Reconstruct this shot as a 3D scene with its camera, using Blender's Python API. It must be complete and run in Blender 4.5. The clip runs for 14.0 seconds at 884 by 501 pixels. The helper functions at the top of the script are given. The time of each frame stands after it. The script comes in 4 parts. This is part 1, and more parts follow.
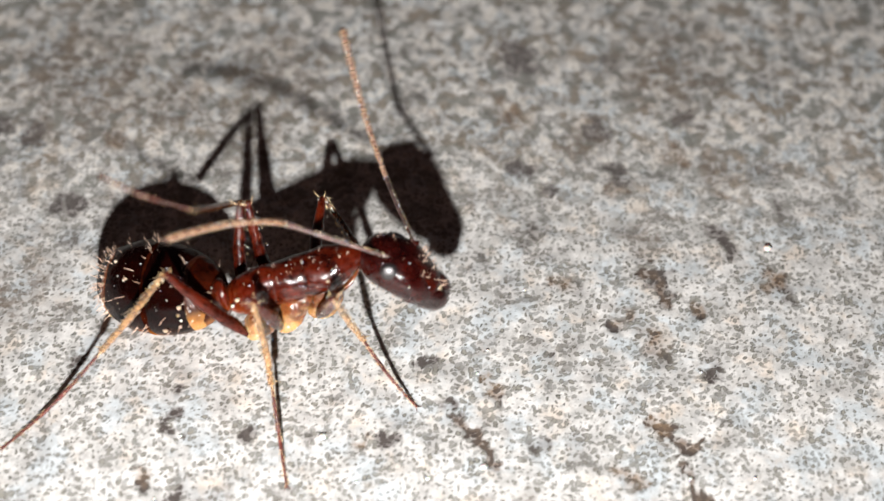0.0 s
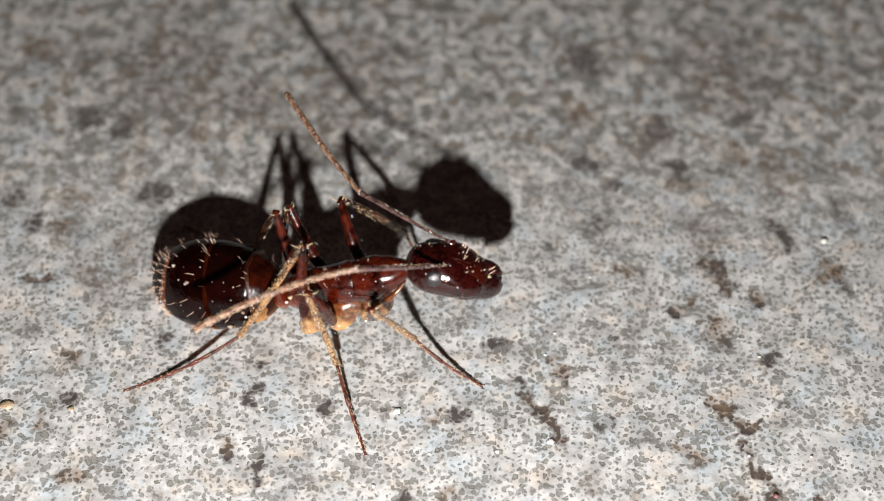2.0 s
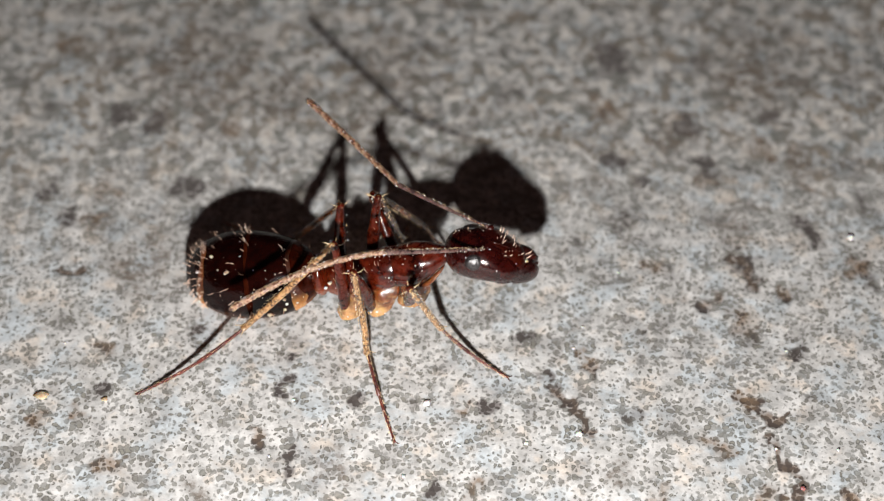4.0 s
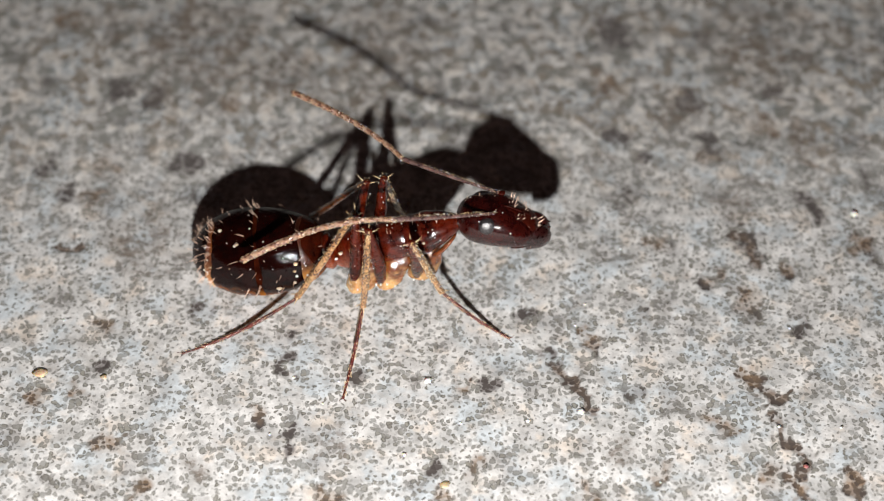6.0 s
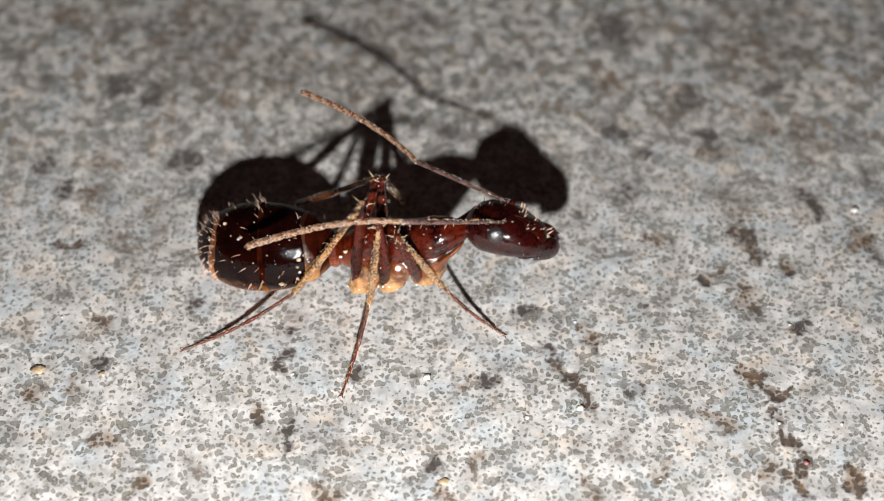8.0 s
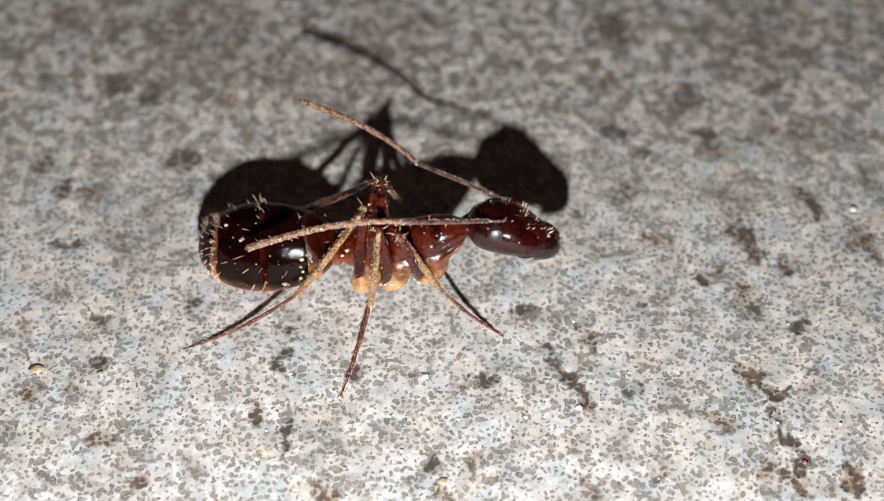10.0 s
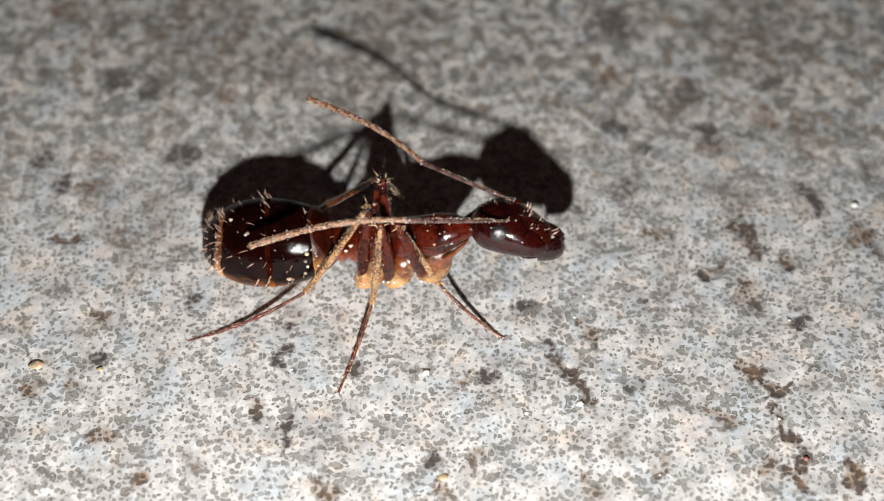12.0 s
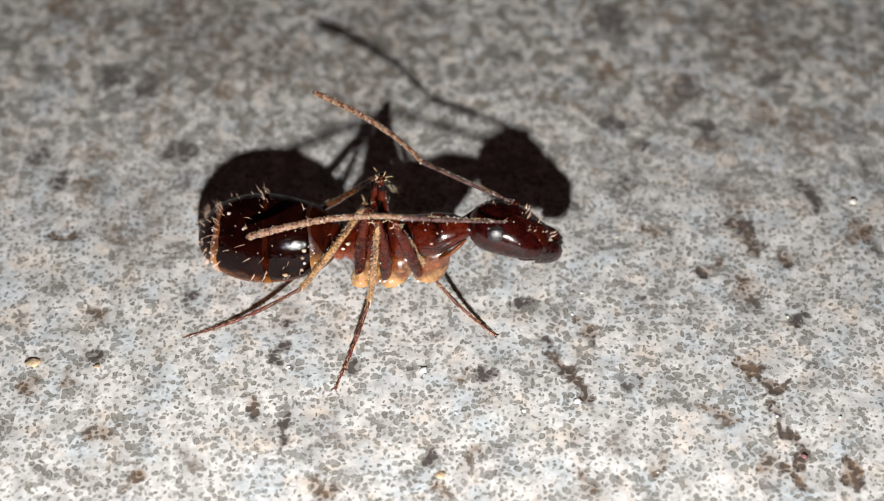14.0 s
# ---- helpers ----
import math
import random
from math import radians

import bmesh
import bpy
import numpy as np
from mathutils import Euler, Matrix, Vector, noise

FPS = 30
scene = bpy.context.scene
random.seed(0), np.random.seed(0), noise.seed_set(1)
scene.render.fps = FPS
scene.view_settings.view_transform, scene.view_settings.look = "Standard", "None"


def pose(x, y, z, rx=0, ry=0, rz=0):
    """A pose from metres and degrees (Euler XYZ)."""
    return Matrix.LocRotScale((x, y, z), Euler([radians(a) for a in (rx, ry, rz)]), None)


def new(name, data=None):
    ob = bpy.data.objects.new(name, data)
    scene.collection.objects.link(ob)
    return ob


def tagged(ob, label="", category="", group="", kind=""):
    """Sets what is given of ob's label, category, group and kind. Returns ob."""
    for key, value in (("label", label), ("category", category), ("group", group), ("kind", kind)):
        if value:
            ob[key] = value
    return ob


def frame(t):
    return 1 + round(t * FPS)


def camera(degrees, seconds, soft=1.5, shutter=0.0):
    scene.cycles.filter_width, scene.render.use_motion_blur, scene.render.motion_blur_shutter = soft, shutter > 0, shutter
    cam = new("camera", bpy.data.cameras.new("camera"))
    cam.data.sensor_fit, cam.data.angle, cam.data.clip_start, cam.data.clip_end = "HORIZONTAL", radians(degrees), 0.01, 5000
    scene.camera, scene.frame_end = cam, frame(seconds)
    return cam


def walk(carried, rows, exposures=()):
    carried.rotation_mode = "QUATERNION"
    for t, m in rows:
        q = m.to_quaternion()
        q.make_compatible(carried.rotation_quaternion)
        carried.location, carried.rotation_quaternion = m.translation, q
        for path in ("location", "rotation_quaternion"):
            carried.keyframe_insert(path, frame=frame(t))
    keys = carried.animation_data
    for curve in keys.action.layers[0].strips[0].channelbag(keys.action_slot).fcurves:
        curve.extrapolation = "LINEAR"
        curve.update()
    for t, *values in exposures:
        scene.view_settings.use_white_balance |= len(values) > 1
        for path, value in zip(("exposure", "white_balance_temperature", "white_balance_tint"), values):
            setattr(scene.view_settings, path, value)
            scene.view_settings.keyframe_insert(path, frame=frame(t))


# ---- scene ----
# One millimetre in metres: every number below is in millimetres.
MM = 0.001

# ---- camera and its walk: seconds, place, turn ----
cam = camera(30, 14.0, soft=1.12, shutter=0.6)
CAMERA_ROWS = [
    (0.0, 0.686, -17.196, 22.101, 39.65, -1.075, -2.102), (0.5, 0.414, -17.933, 22.119, 39.96, -0.796, -1.44),
    (1.0, 0.18, -18.653, 22.556, 40.742, -0.372, -0.563), (1.5, 0.187, -18.618, 22.569, 40.606, -0.365, -0.554),
    (2.0, 0.194, -18.663, 22.589, 40.807, -0.338, -0.548), (2.5, 0.042, -18.643, 22.784, 40.772, -0.395, -0.523),
    (3.0, -0.04, -18.926, 22.819, 41.259, -0.234, -0.211), (3.2, 0.019, -19.105, 22.792, 41.51, 0.001, 0.047),
    (5.3, -0.001, -18.887, 22.503, 40.241, 0.064, 0.043), (5.5, 0.013, -18.957, 22.522, 40.444, 0.09, 0.068),
    (6.0, -0.013, -18.876, 22.523, 40.197, 0.03, 0.027), (6.5, -0.007, -18.864, 22.562, 40.22, 0.064, 0.05),
    (7.0, -0.0, -18.876, 22.481, 40.216, 0.039, 0.06), (7.5, -0.002, -18.875, 22.502, 40.229, 0.029, 0.04),
    (8.0, 0.005, -18.878, 22.422, 40.205, 0.044, 0.026), (10.5, 0.033, -18.833, 22.425, 40.094, 0.052, 0.014),
    (11.0, 0.001, -18.773, 22.353, 39.801, 0.002, -0.009), (11.5, 0.002, -18.75, 22.364, 39.777, 0.012, 0.008),
    (12.0, -0.022, -18.779, 22.406, 39.901, -0.03, -0.017), (12.5, -0.0, -18.808, 22.414, 40.0, 0.0, 0.0),
    (13.0, -0.006, -18.829, 22.443, 40.089, -0.02, 0.006), (13.5, 0.008, -18.804, 22.386, 40.003, -0.034, -0.046),
    (14.0, 0.023, -18.701, 22.387, 39.699, -0.009, -0.042),
]
walk(cam, [(t, pose(x * MM, y * MM, z * MM, a, b, c)) for t, x, y, z, a, b, c in CAMERA_ROWS],
     [(0.0, 0.5), (0.3, 0.32), (0.6, 0.15), (1.0, 0.07), (3.2, 0.05), (5.3, 0.02), (14.0, 0.06)])
# shallow macro focus on the insect's plane
cam.data.dof.use_dof = True
cam.data.dof.focus_distance = 27.3 * MM
cam.data.dof.aperture_fstop = 106.0

# ---- world and light: night, lit by the small torch beside the lens ----
world = bpy.data.worlds.new("night")
world.use_nodes = True
world.node_tree.nodes["Background"].inputs[0].default_value = (1.0, 0.6, 0.55, 1)
world.node_tree.nodes["Background"].inputs[1].default_value = 0.021
scene.world = world

torch_data = bpy.data.lights.new("torch_light", "POINT")
torch_data.energy = 0.0378
torch_data.shadow_soft_size = 0.36 * MM
torch_data.color = (1.0, 0.97, 0.945)
torch = new("torch_light", torch_data)
torch.matrix_world = pose(-0.7 * MM, -19.3 * MM, 13.1 * MM)


# ---- materials ----
def material(name):
    m = bpy.data.materials.new(name)
    m.use_nodes = True
    nt = m.node_tree
    return m, nt, nt.nodes["Principled BSDF"]


def node(nt, sort, **values):
    n = nt.nodes.new(sort)
    for key, value in values.items():
        if key == "op":
            n.operation = value
        elif key == "blend":
            n.blend_type = value
        elif key == "kind":
            n.data_type = value
    return n


def link(nt, a, b):
    nt.links.new(a, b)


def mm_coords(nt):
    """Object coordinates in millimetres."""
    tc = node(nt, "ShaderNodeTexCoord")
    v = node(nt, "ShaderNodeVectorMath", op="SCALE")
    v.inputs["Scale"].default_value = 1000
    link(nt, tc.outputs["Object"], v.inputs[0])
    return v.outputs[0]


def noise_tex(nt, co, scale, detail=3.0, rough=0.55):
    n = node(nt, "ShaderNodeTexNoise")
    n.inputs["Scale"].default_value, n.inputs["Detail"].default_value = scale, detail
    n.inputs["Roughness"].default_value = rough
    link(nt, co, n.inputs["Vector"])
    return n


def span(nt, value, a, b, lo=0.0, hi=1.0, smooth=True):
    n = node(nt, "ShaderNodeMapRange")
    n.interpolation_type = "SMOOTHSTEP" if smooth else "LINEAR"
    for i, x in zip((1, 2, 3, 4), (a, b, lo, hi)):
        n.inputs[i].default_value = x
    link(nt, value, n.inputs[0])
    return n.outputs[0]


def calc(nt, op, a, b):
    n = node(nt, "ShaderNodeMath", op=op)
    for i, x in enumerate((a, b)):
        if isinstance(x, (int, float)):
            n.inputs[i].default_value = x
        else:
            link(nt, x, n.inputs[i])
    return n.outputs[0]


def mixed(nt, fac, a, b, blend="MIX"):
    n = node(nt, "ShaderNodeMix", kind="RGBA", blend=blend)
    for i, x in ((0, fac), (6, a), (7, b)):
        if isinstance(x, (int, float)):
            n.inputs[i].default_value = x
        elif isinstance(x, tuple):
            n.inputs[i].default_value = (*x, 1)
        else:
            link(nt, x, n.inputs[i])
    return n.outputs[2]


def chitin(name, dark, light, rough=0.28, glow_through=0.3, relief=0.25, grain=26.0, coat=0.5, below=None, low=0.35, high=0.85, shine=0.5, ior=1.5, polish=0.13, speckle=0.35, patchy=0.3):
    """Insect cuticle: clouded tint, fine shagreen relief, light let in under the skin; below: a paler colour towards
    the bottom.
    """
    m, nt, b = material(name)
    co = mm_coords(nt)
    clouds = noise_tex(nt, co, 2.6, 4)
    fine = noise_tex(nt, co, grain, 4, 0.6)
    f = calc(nt, "ADD", calc(nt, "MULTIPLY", clouds.outputs[0], 1.1 - speckle), calc(nt, "MULTIPLY", fine.outputs[0], speckle))
    colour = mixed(nt, span(nt, f, 0.42, 0.66) if speckle > 0.5 else span(nt, f, 0.38, 0.72), dark, light)
    if below:
        sep = node(nt, "ShaderNodeSeparateXYZ")
        link(nt, co, sep.inputs[0])
        height = calc(nt, "ADD", sep.outputs[2], calc(nt, "MULTIPLY", noise_tex(nt, co, 5.0, 3).outputs[0], patchy))
        colour = mixed(nt, span(nt, height, low + patchy / 2, high + patchy / 2, 1, 0), colour, below)
    link(nt, colour, b.inputs["Base Color"])
    link(nt, span(nt, fine.outputs[0], 0.3, 0.7, rough * 0.7, rough * 1.4), b.inputs["Roughness"])
    b.inputs["Specular IOR Level"].default_value = shine
    b.inputs["IOR"].default_value = ior
    b.inputs["Subsurface Weight"].default_value = glow_through
    b.inputs["Subsurface Radius"].default_value = (1.0, 0.36, 0.12)
    b.inputs["Subsurface Scale"].default_value = 0.2 * MM
    b.inputs["Coat Weight"].default_value = coat
    b.inputs["Coat Roughness"].default_value = polish
    bump = node(nt, "ShaderNodeBump")
    bump.inputs["Strength"].default_value = relief
    bump.inputs["Distance"].default_value = 0.014 * MM
    swell = noise_tex(nt, co, grain * 0.3, 2)
    link(nt, calc(nt, "ADD", fine.outputs[0], calc(nt, "MULTIPLY", swell.outputs[0], 2.0)), bump.inputs["Height"])
    link(nt, bump.outputs[0], b.inputs["Normal"])
    link(nt, bump.outputs[0], b.inputs["Coat Normal"])
    return m


GASTER = chitin("gaster_cuticle", (0.0025, 0.0005, 0.0004), (0.01, 0.0013, 0.0008), 0.28, 0.06, 0.8, 9, 0.5, (0.24, 0.075, 0.016), -0.72, -0.3, 0.0, polish=0.1, patchy=0.6)
MARGIN = chitin("amber_margin", (0.05, 0.011, 0.003), (0.2, 0.06, 0.015), 0.4, 0.3, 0.8, 26, 0.2, (0.55, 0.24, 0.065), -0.6, 0.0, 0.2)
FRONT_PLATE = chitin("front_plate_cuticle", (0.007, 0.001, 0.0005), (0.036, 0.005, 0.0016), 0.3, 0.3, 1.0, 9, 0.4, (0.3, 0.1, 0.024), -0.55, 0.0, 0.0, patchy=0.5)
FRONT_MARGIN = chitin("front_amber_margin", (0.012, 0.002, 0.0008), (0.05, 0.01, 0.0028), 0.4, 0.3, 1.2, 14, 0.3, (0.6, 0.26, 0.06), -0.4, 0.25, 0.3, patchy=0.5)
DIM_MARGIN = chitin("brown_margin", (0.005, 0.0008, 0.0005), (0.035, 0.006, 0.002), 0.75, 0.2, 0.8, 5, 0.0, (0.4, 0.15, 0.035), -0.7, -0.2, 0.0)
HEAD = chitin("head_cuticle", (0.006, 0.0005, 0.0006), (0.026, 0.0021, 0.0013), 0.28, 0.16, 0.45, 12, 1.0, None, 0, 0, 0.1, polish=0.12)
FACE = chitin("face_cuticle", (0.008, 0.0008, 0.0007), (0.036, 0.004, 0.0017), 0.34, 0.2, 0.8, 12, 0.5, None, 0, 0, 0.05)
THORAX = chitin("thorax_cuticle", (0.009, 0.0008, 0.0005), (0.085, 0.008, 0.0018), 0.28, 0.38, 0.5, 9, 0.9, (0.28, 0.055, 0.01), 0.7, 1.5, 0.1, patchy=0.6)
# amber low on the hips, made creamier to hold their highlights in the colour
COXA = chitin("coxa_cuticle", (0.035, 0.007, 0.002), (0.22, 0.065, 0.016), 0.22, 0.5, 1.8, 9, 0.9, (0.6, 0.34, 0.14), 0.55, 1.2, patchy=1.2, polish=0.1)
FEMUR = chitin("femur_cuticle", (0.012, 0.0012, 0.0006), (0.085, 0.009, 0.0024), 0.28, 0.45, 0.8, 10, 0.4, None, 0, 0, 0.15, polish=0.18)
TIBIA = chitin("tibia_cuticle", (0.03, 0.008, 0.003), (0.5, 0.28, 0.12), 0.16, 0.25, 1.2, 24, 1.0, speckle=0.65, polish=0.09)
TARSUS = chitin("tarsus_cuticle", (0.03, 0.006, 0.005), (0.15, 0.03, 0.02), 0.3, 0.2, 0.9, 34, 0.3)
SCAPE = chitin("scape_cuticle", (0.02, 0.009, 0.009), (0.17, 0.1, 0.09), 0.2, 0.15, 0.8, 24, 1.0, speckle=0.55, polish=0.09)
FLAGELLUM = chitin("flagellum_cuticle", (0.045, 0.013, 0.009), (0.4, 0.22, 0.14), 0.25, 0.2, 1.4, 18, 0.8, speckle=0.7)
# pale joint ends, lightened further so the colour carries the whip's glints
JOINT_END = chitin("joint_end_cuticle", (0.2, 0.1, 0.06), (0.46, 0.28, 0.18), 0.35, 0.2, 1.2, 40, 0.5)
EYE = chitin("eye_facets", (0.004, 0.003, 0.0035), (0.012, 0.009, 0.01), 0.34, 0.0, 0.4, 45, 0.0, None, 0, 0, 1.0)
JAW = chitin("mandible_cuticle", (0.007, 0.0008, 0.0008), (0.03, 0.0034, 0.0021), 0.3, 0.12, 0.4, 20, 0.8, polish=0.12)
SETA = chitin("seta_gold", (0.5, 0.31, 0.22), (0.9, 0.68, 0.54), 0.2, 0.0, 0.0)
# darker copy of the shin colour: the shade on the far legs, painted in
SHADED_SHIN = chitin("shaded_shin_cuticle", (0.012, 0.003, 0.0015), (0.1, 0.035, 0.013), 0.2, 0.25, 0.8, 16, 1.0, speckle=0.6, polish=0.12)
FUR = chitin("limb_fur", (0.65, 0.42, 0.18), (1.0, 0.82, 0.55), 0.18, 0.0, 0.0)
DUST = chitin("dust_mineral", (0.3, 0.2, 0.13), (0.7, 0.55, 0.4), 0.5, 0.3, 1.2, 14)
PALE = chitin("pale_mineral_and_glints", (0.6, 0.57, 0.52), (0.9, 0.88, 0.84), 0.35, 0.3, 0.8, 12)
RUBY = chitin("red_glassy_mineral", (0.16, 0.03, 0.03), (0.6, 0.3, 0.3), 0.2, 0.4, 0.8, 30)
AMBER = chitin("tan_crumb", (0.42, 0.29, 0.18), (0.7, 0.54, 0.38), 0.45, 0.4, 0.8, 12)


def stone_material():
    """Pale stone peppered with small dark grains; stain, haze and coarse come from the sheet's own marks."""
    m, nt, b = material("speckled_stone")
    co = mm_coords(nt)
    bend = noise_tex(nt, co, 6.0, 2)
    shift = node(nt, "ShaderNodeVectorMath", op="MULTIPLY_ADD")
    link(nt, bend.outputs["Color"], shift.inputs[0])
    shift.inputs[1].default_value = (0.17, 0.17, 0)
    link(nt, co, shift.inputs[2])
    warped = shift.outputs[0]
    marks = []
    for name in ("stain", "rust", "haze", "coarse"):
        mark = node(nt, "ShaderNodeAttribute")
        mark.attribute_name = name
        marks.append(mark.outputs["Fac"])
    stain, rusty, haze, coarse = marks
    clusters = noise_tex(nt, co, 2.6, 4, 0.65)
    density = span(nt, clusters.outputs[0], 0.36, 0.64)

    def grains(scale, low, high, offset, more, soft=0.06):
        mv = node(nt, "ShaderNodeVectorMath", op="ADD")
        link(nt, warped, mv.inputs[0])
        mv.inputs[1].default_value = (offset, offset * 0.7, 0)
        v = node(nt, "ShaderNodeTexVoronoi")
        v.voronoi_dimensions = "2D"
        v.feature = "SMOOTH_F1"
        v.inputs["Smoothness"].default_value = 0.25
        v.inputs["Scale"].default_value = scale
        link(nt, mv.outputs[0], v.inputs["Vector"])
        w = node(nt, "ShaderNodeTexVoronoi")
        w.voronoi_dimensions = "2D"
        w.inputs["Scale"].default_value = scale
        link(nt, mv.outputs[0], w.inputs["Vector"])
        sep = node(nt, "ShaderNodeSeparateColor")
        link(nt, w.outputs["Color"], sep.inputs[0])
        size = span(nt, sep.outputs[0], 0.0, 1.0, low, high, False)
        size = calc(nt, "ADD", size, calc(nt, "MULTIPLY", density, more))
        size = calc(nt, "ADD", size, calc(nt, "MULTIPLY", stain, 0.31))
        inside = calc(nt, "SUBTRACT", size, v.outputs["Distance"])
        return span(nt, inside, -soft, soft), inside, sep

    dots, inside, rnd = grains(10.2, -0.07, 0.33, 0.0, 0.29, 0.09)
    faint, _, rnd2 = grains(10.5, -0.14, 0.26, 7.3, 0.22, 0.09)
    # pale body of the stone: warm and cool clouds
    tone = noise_tex(nt, co, 1.9, 5, 0.65)
    blue = noise_tex(nt, co, 1.15, 4, 0.6)
    warm = noise_tex(nt, co, 1.6, 4, 0.6)
    fleck = noise_tex(nt, co, 6.5, 3, 0.6)
    fine = noise_tex(nt, co, 14, 3)
    base = mixed(nt, span(nt, tone.outputs[0], 0.36, 0.6), (0.48, 0.475, 0.465), (0.655, 0.645, 0.63))
    base = mixed(nt, span(nt, blue.outputs[0], 0.48, 0.63, 0, 0.7), base, (0.48, 0.54, 0.58))
    base = mixed(nt, span(nt, warm.outputs[0], 0.53, 0.69, 0, 0.55), base, (0.67, 0.565, 0.465))
    base = mixed(nt, 1.0, base, span(nt, fleck.outputs[0], 0.3, 0.62, 0.88, 1.05), "MULTIPLY")
    base = mixed(nt, calc(nt, "MULTIPLY", faint, span(nt, rnd2.outputs[1], 0, 1, 0.2, 0.7, False)), base, (0.24, 0.24, 0.225))
    # coarser, browner mottling towards the far side: blurred olive grains between cream ones
    long = node(nt, "ShaderNodeVectorMath", op="MULTIPLY")
    link(nt, warped, long.inputs[0])
    long.inputs[1].default_value = (1.0, 0.8, 1.0)
    blob = noise_tex(nt, long.outputs[0], 3.2, 4, 0.6)
    brown = noise_tex(nt, co, 1.2, 3)
    dusk = mixed(nt, span(nt, brown.outputs[0], 0.42, 0.6), (0.15, 0.155, 0.135), (0.19, 0.145, 0.095))
    lumps = node(nt, "ShaderNodeTexVoronoi")
    lumps.voronoi_dimensions = "2D"
    lumps.feature = "SMOOTH_F1"
    lumps.inputs["Smoothness"].default_value = 0.3
    lumps.inputs["Scale"].default_value = 4.6
    link(nt, long.outputs[0], lumps.inputs["Vector"])
    lump = calc(nt, "ADD", span(nt, lumps.outputs["Distance"], 0.18, 0.5, 0.45, 0.0), span(nt, blob.outputs[0], 0.4, 0.64, 0.0, 0.9))
    base = mixed(nt, calc(nt, "MULTIPLY", span(nt, lump, 0.3, 0.95), calc(nt, "ADD", calc(nt, "MULTIPLY", coarse, 0.6), 0.16)), base, dusk)
    base = mixed(nt, calc(nt, "MULTIPLY", span(nt, lump, 0.02, 0.3, 0.7, 0), coarse), base, (0.7, 0.665, 0.605))
    # grains: olive grey to brown, darker rim
    rim = span(nt, inside, 0.06, 0.24)
    grey = mixed(nt, rnd.outputs[1], (0.06, 0.062, 0.055), (0.12, 0.11, 0.092))
    core = mixed(nt, rnd.outputs[2], (0.13, 0.133, 0.12), (0.26, 0.25, 0.22))
    grain = mixed(nt, rim, grey, core)
    deep = mixed(nt, rusty, (0.085, 0.074, 0.069), (0.15, 0.105, 0.07))
    deep = mixed(nt, span(nt, rnd.outputs[1], 0, 1, 0, 0.7), deep, (0.055, 0.045, 0.043))
    grain = mixed(nt, span(nt, stain, 0.12, 0.7), grain, deep)
    strength = span(nt, rnd.outputs[2], 0, 1, 0.5, 1.0, False)
    strength = calc(nt, "MAXIMUM", strength, span(nt, stain, 0.2, 0.5))
    strength = calc(nt, "MULTIPLY", strength, span(nt, coarse, 0, 1, 1, 0.6, False))
    # rusty fringe under the dark clusters
    halo = calc(nt, "MULTIPLY", span(nt, stain, 0.02, 0.8), span(nt, fleck.outputs[0], 0.35, 0.6, 0.5, 0.95))
    base = mixed(nt, halo, base, mixed(nt, rusty, (0.17, 0.155, 0.15), (0.24, 0.16, 0.1)))
    colour = mixed(nt, calc(nt, "MULTIPLY", dots, strength), base, grain)
    patch = noise_tex(nt, co, 2.4, 4, 0.65)
    hz = calc(nt, "MULTIPLY", calc(nt, "MULTIPLY", haze, span(nt, patch.outputs[0], 0.25, 0.55)), span(nt, fleck.outputs[0], 0.42, 0.58, 0.25, 1))
    colour = mixed(nt, calc(nt, "MULTIPLY", hz, 0.8), colour, (0.15, 0.12, 0.097))
    link(nt, colour, b.inputs["Base Color"])
    link(nt, span(nt, fleck.outputs[0], 0.3, 0.7, 0.4, 0.75), b.inputs["Roughness"])
    b.inputs["Specular IOR Level"].default_value = 0.25
    bump = node(nt, "ShaderNodeBump")
    bump.inputs["Strength"].default_value = 0.3
    bump.inputs["Distance"].default_value = 0.02 * MM
    link(nt, calc(nt, "SUBTRACT", calc(nt, "ADD", fine.outputs[0], fleck.outputs[0]), calc(nt, "MULTIPLY", dots, 0.5)), bump.inputs["Height"])
    link(nt, bump.outputs[0], b.inputs["Normal"])
    return m


STONE = stone_material()


# ---- mesh helpers (millimetres) ----
def part(name, bm, mat, parent=None, label="", smooth=True, kind=""):
    me = bpy.data.meshes.new(name)
    bmesh.ops.scale(bm, vec=(MM, MM, MM), verts=bm.verts)
    bmesh.ops.recalc_face_normals(bm, faces=bm.faces)
    bm.to_mesh(me)
    bm.free()
    for one in (mat if isinstance(mat, (list, tuple)) else (mat,)):
        me.materials.append(one)
    if smooth:
        me.polygons.foreach_set("use_smooth", [True] * len(me.polygons))
    ob = new(name, me)
    if parent is not None:
        ob.parent = parent
    return tagged(ob, label=label, kind=kind)


def rounded(f, square):
    return math.copysign(abs(f) ** square, f)


def loft(bm, rings, segs=24, slot=0, square=1.0):
    """Skin over elliptic rings (centre, width axis, height axis), closed at both ends; square under 1 makes them boxier."""
    loops = []
    for c, u, v in rings:
        c, u, v = Vector(c), Vector(u), Vector(v)
        loops.append([bm.verts.new(c + u * rounded(math.cos(a), square) + v * rounded(math.sin(a), square)) for a in (2 * math.pi * k / segs for k in range(segs))])
    for a, b in zip(loops, loops[1:]):
        for k in range(segs):
            f = bm.faces.new((a[k], a[(k + 1) % segs], b[(k + 1) % segs], b[k]))
            f.material_index = slot
    for loop in (loops[0], loops[-1]):
        bm.faces.new(loop).material_index = slot


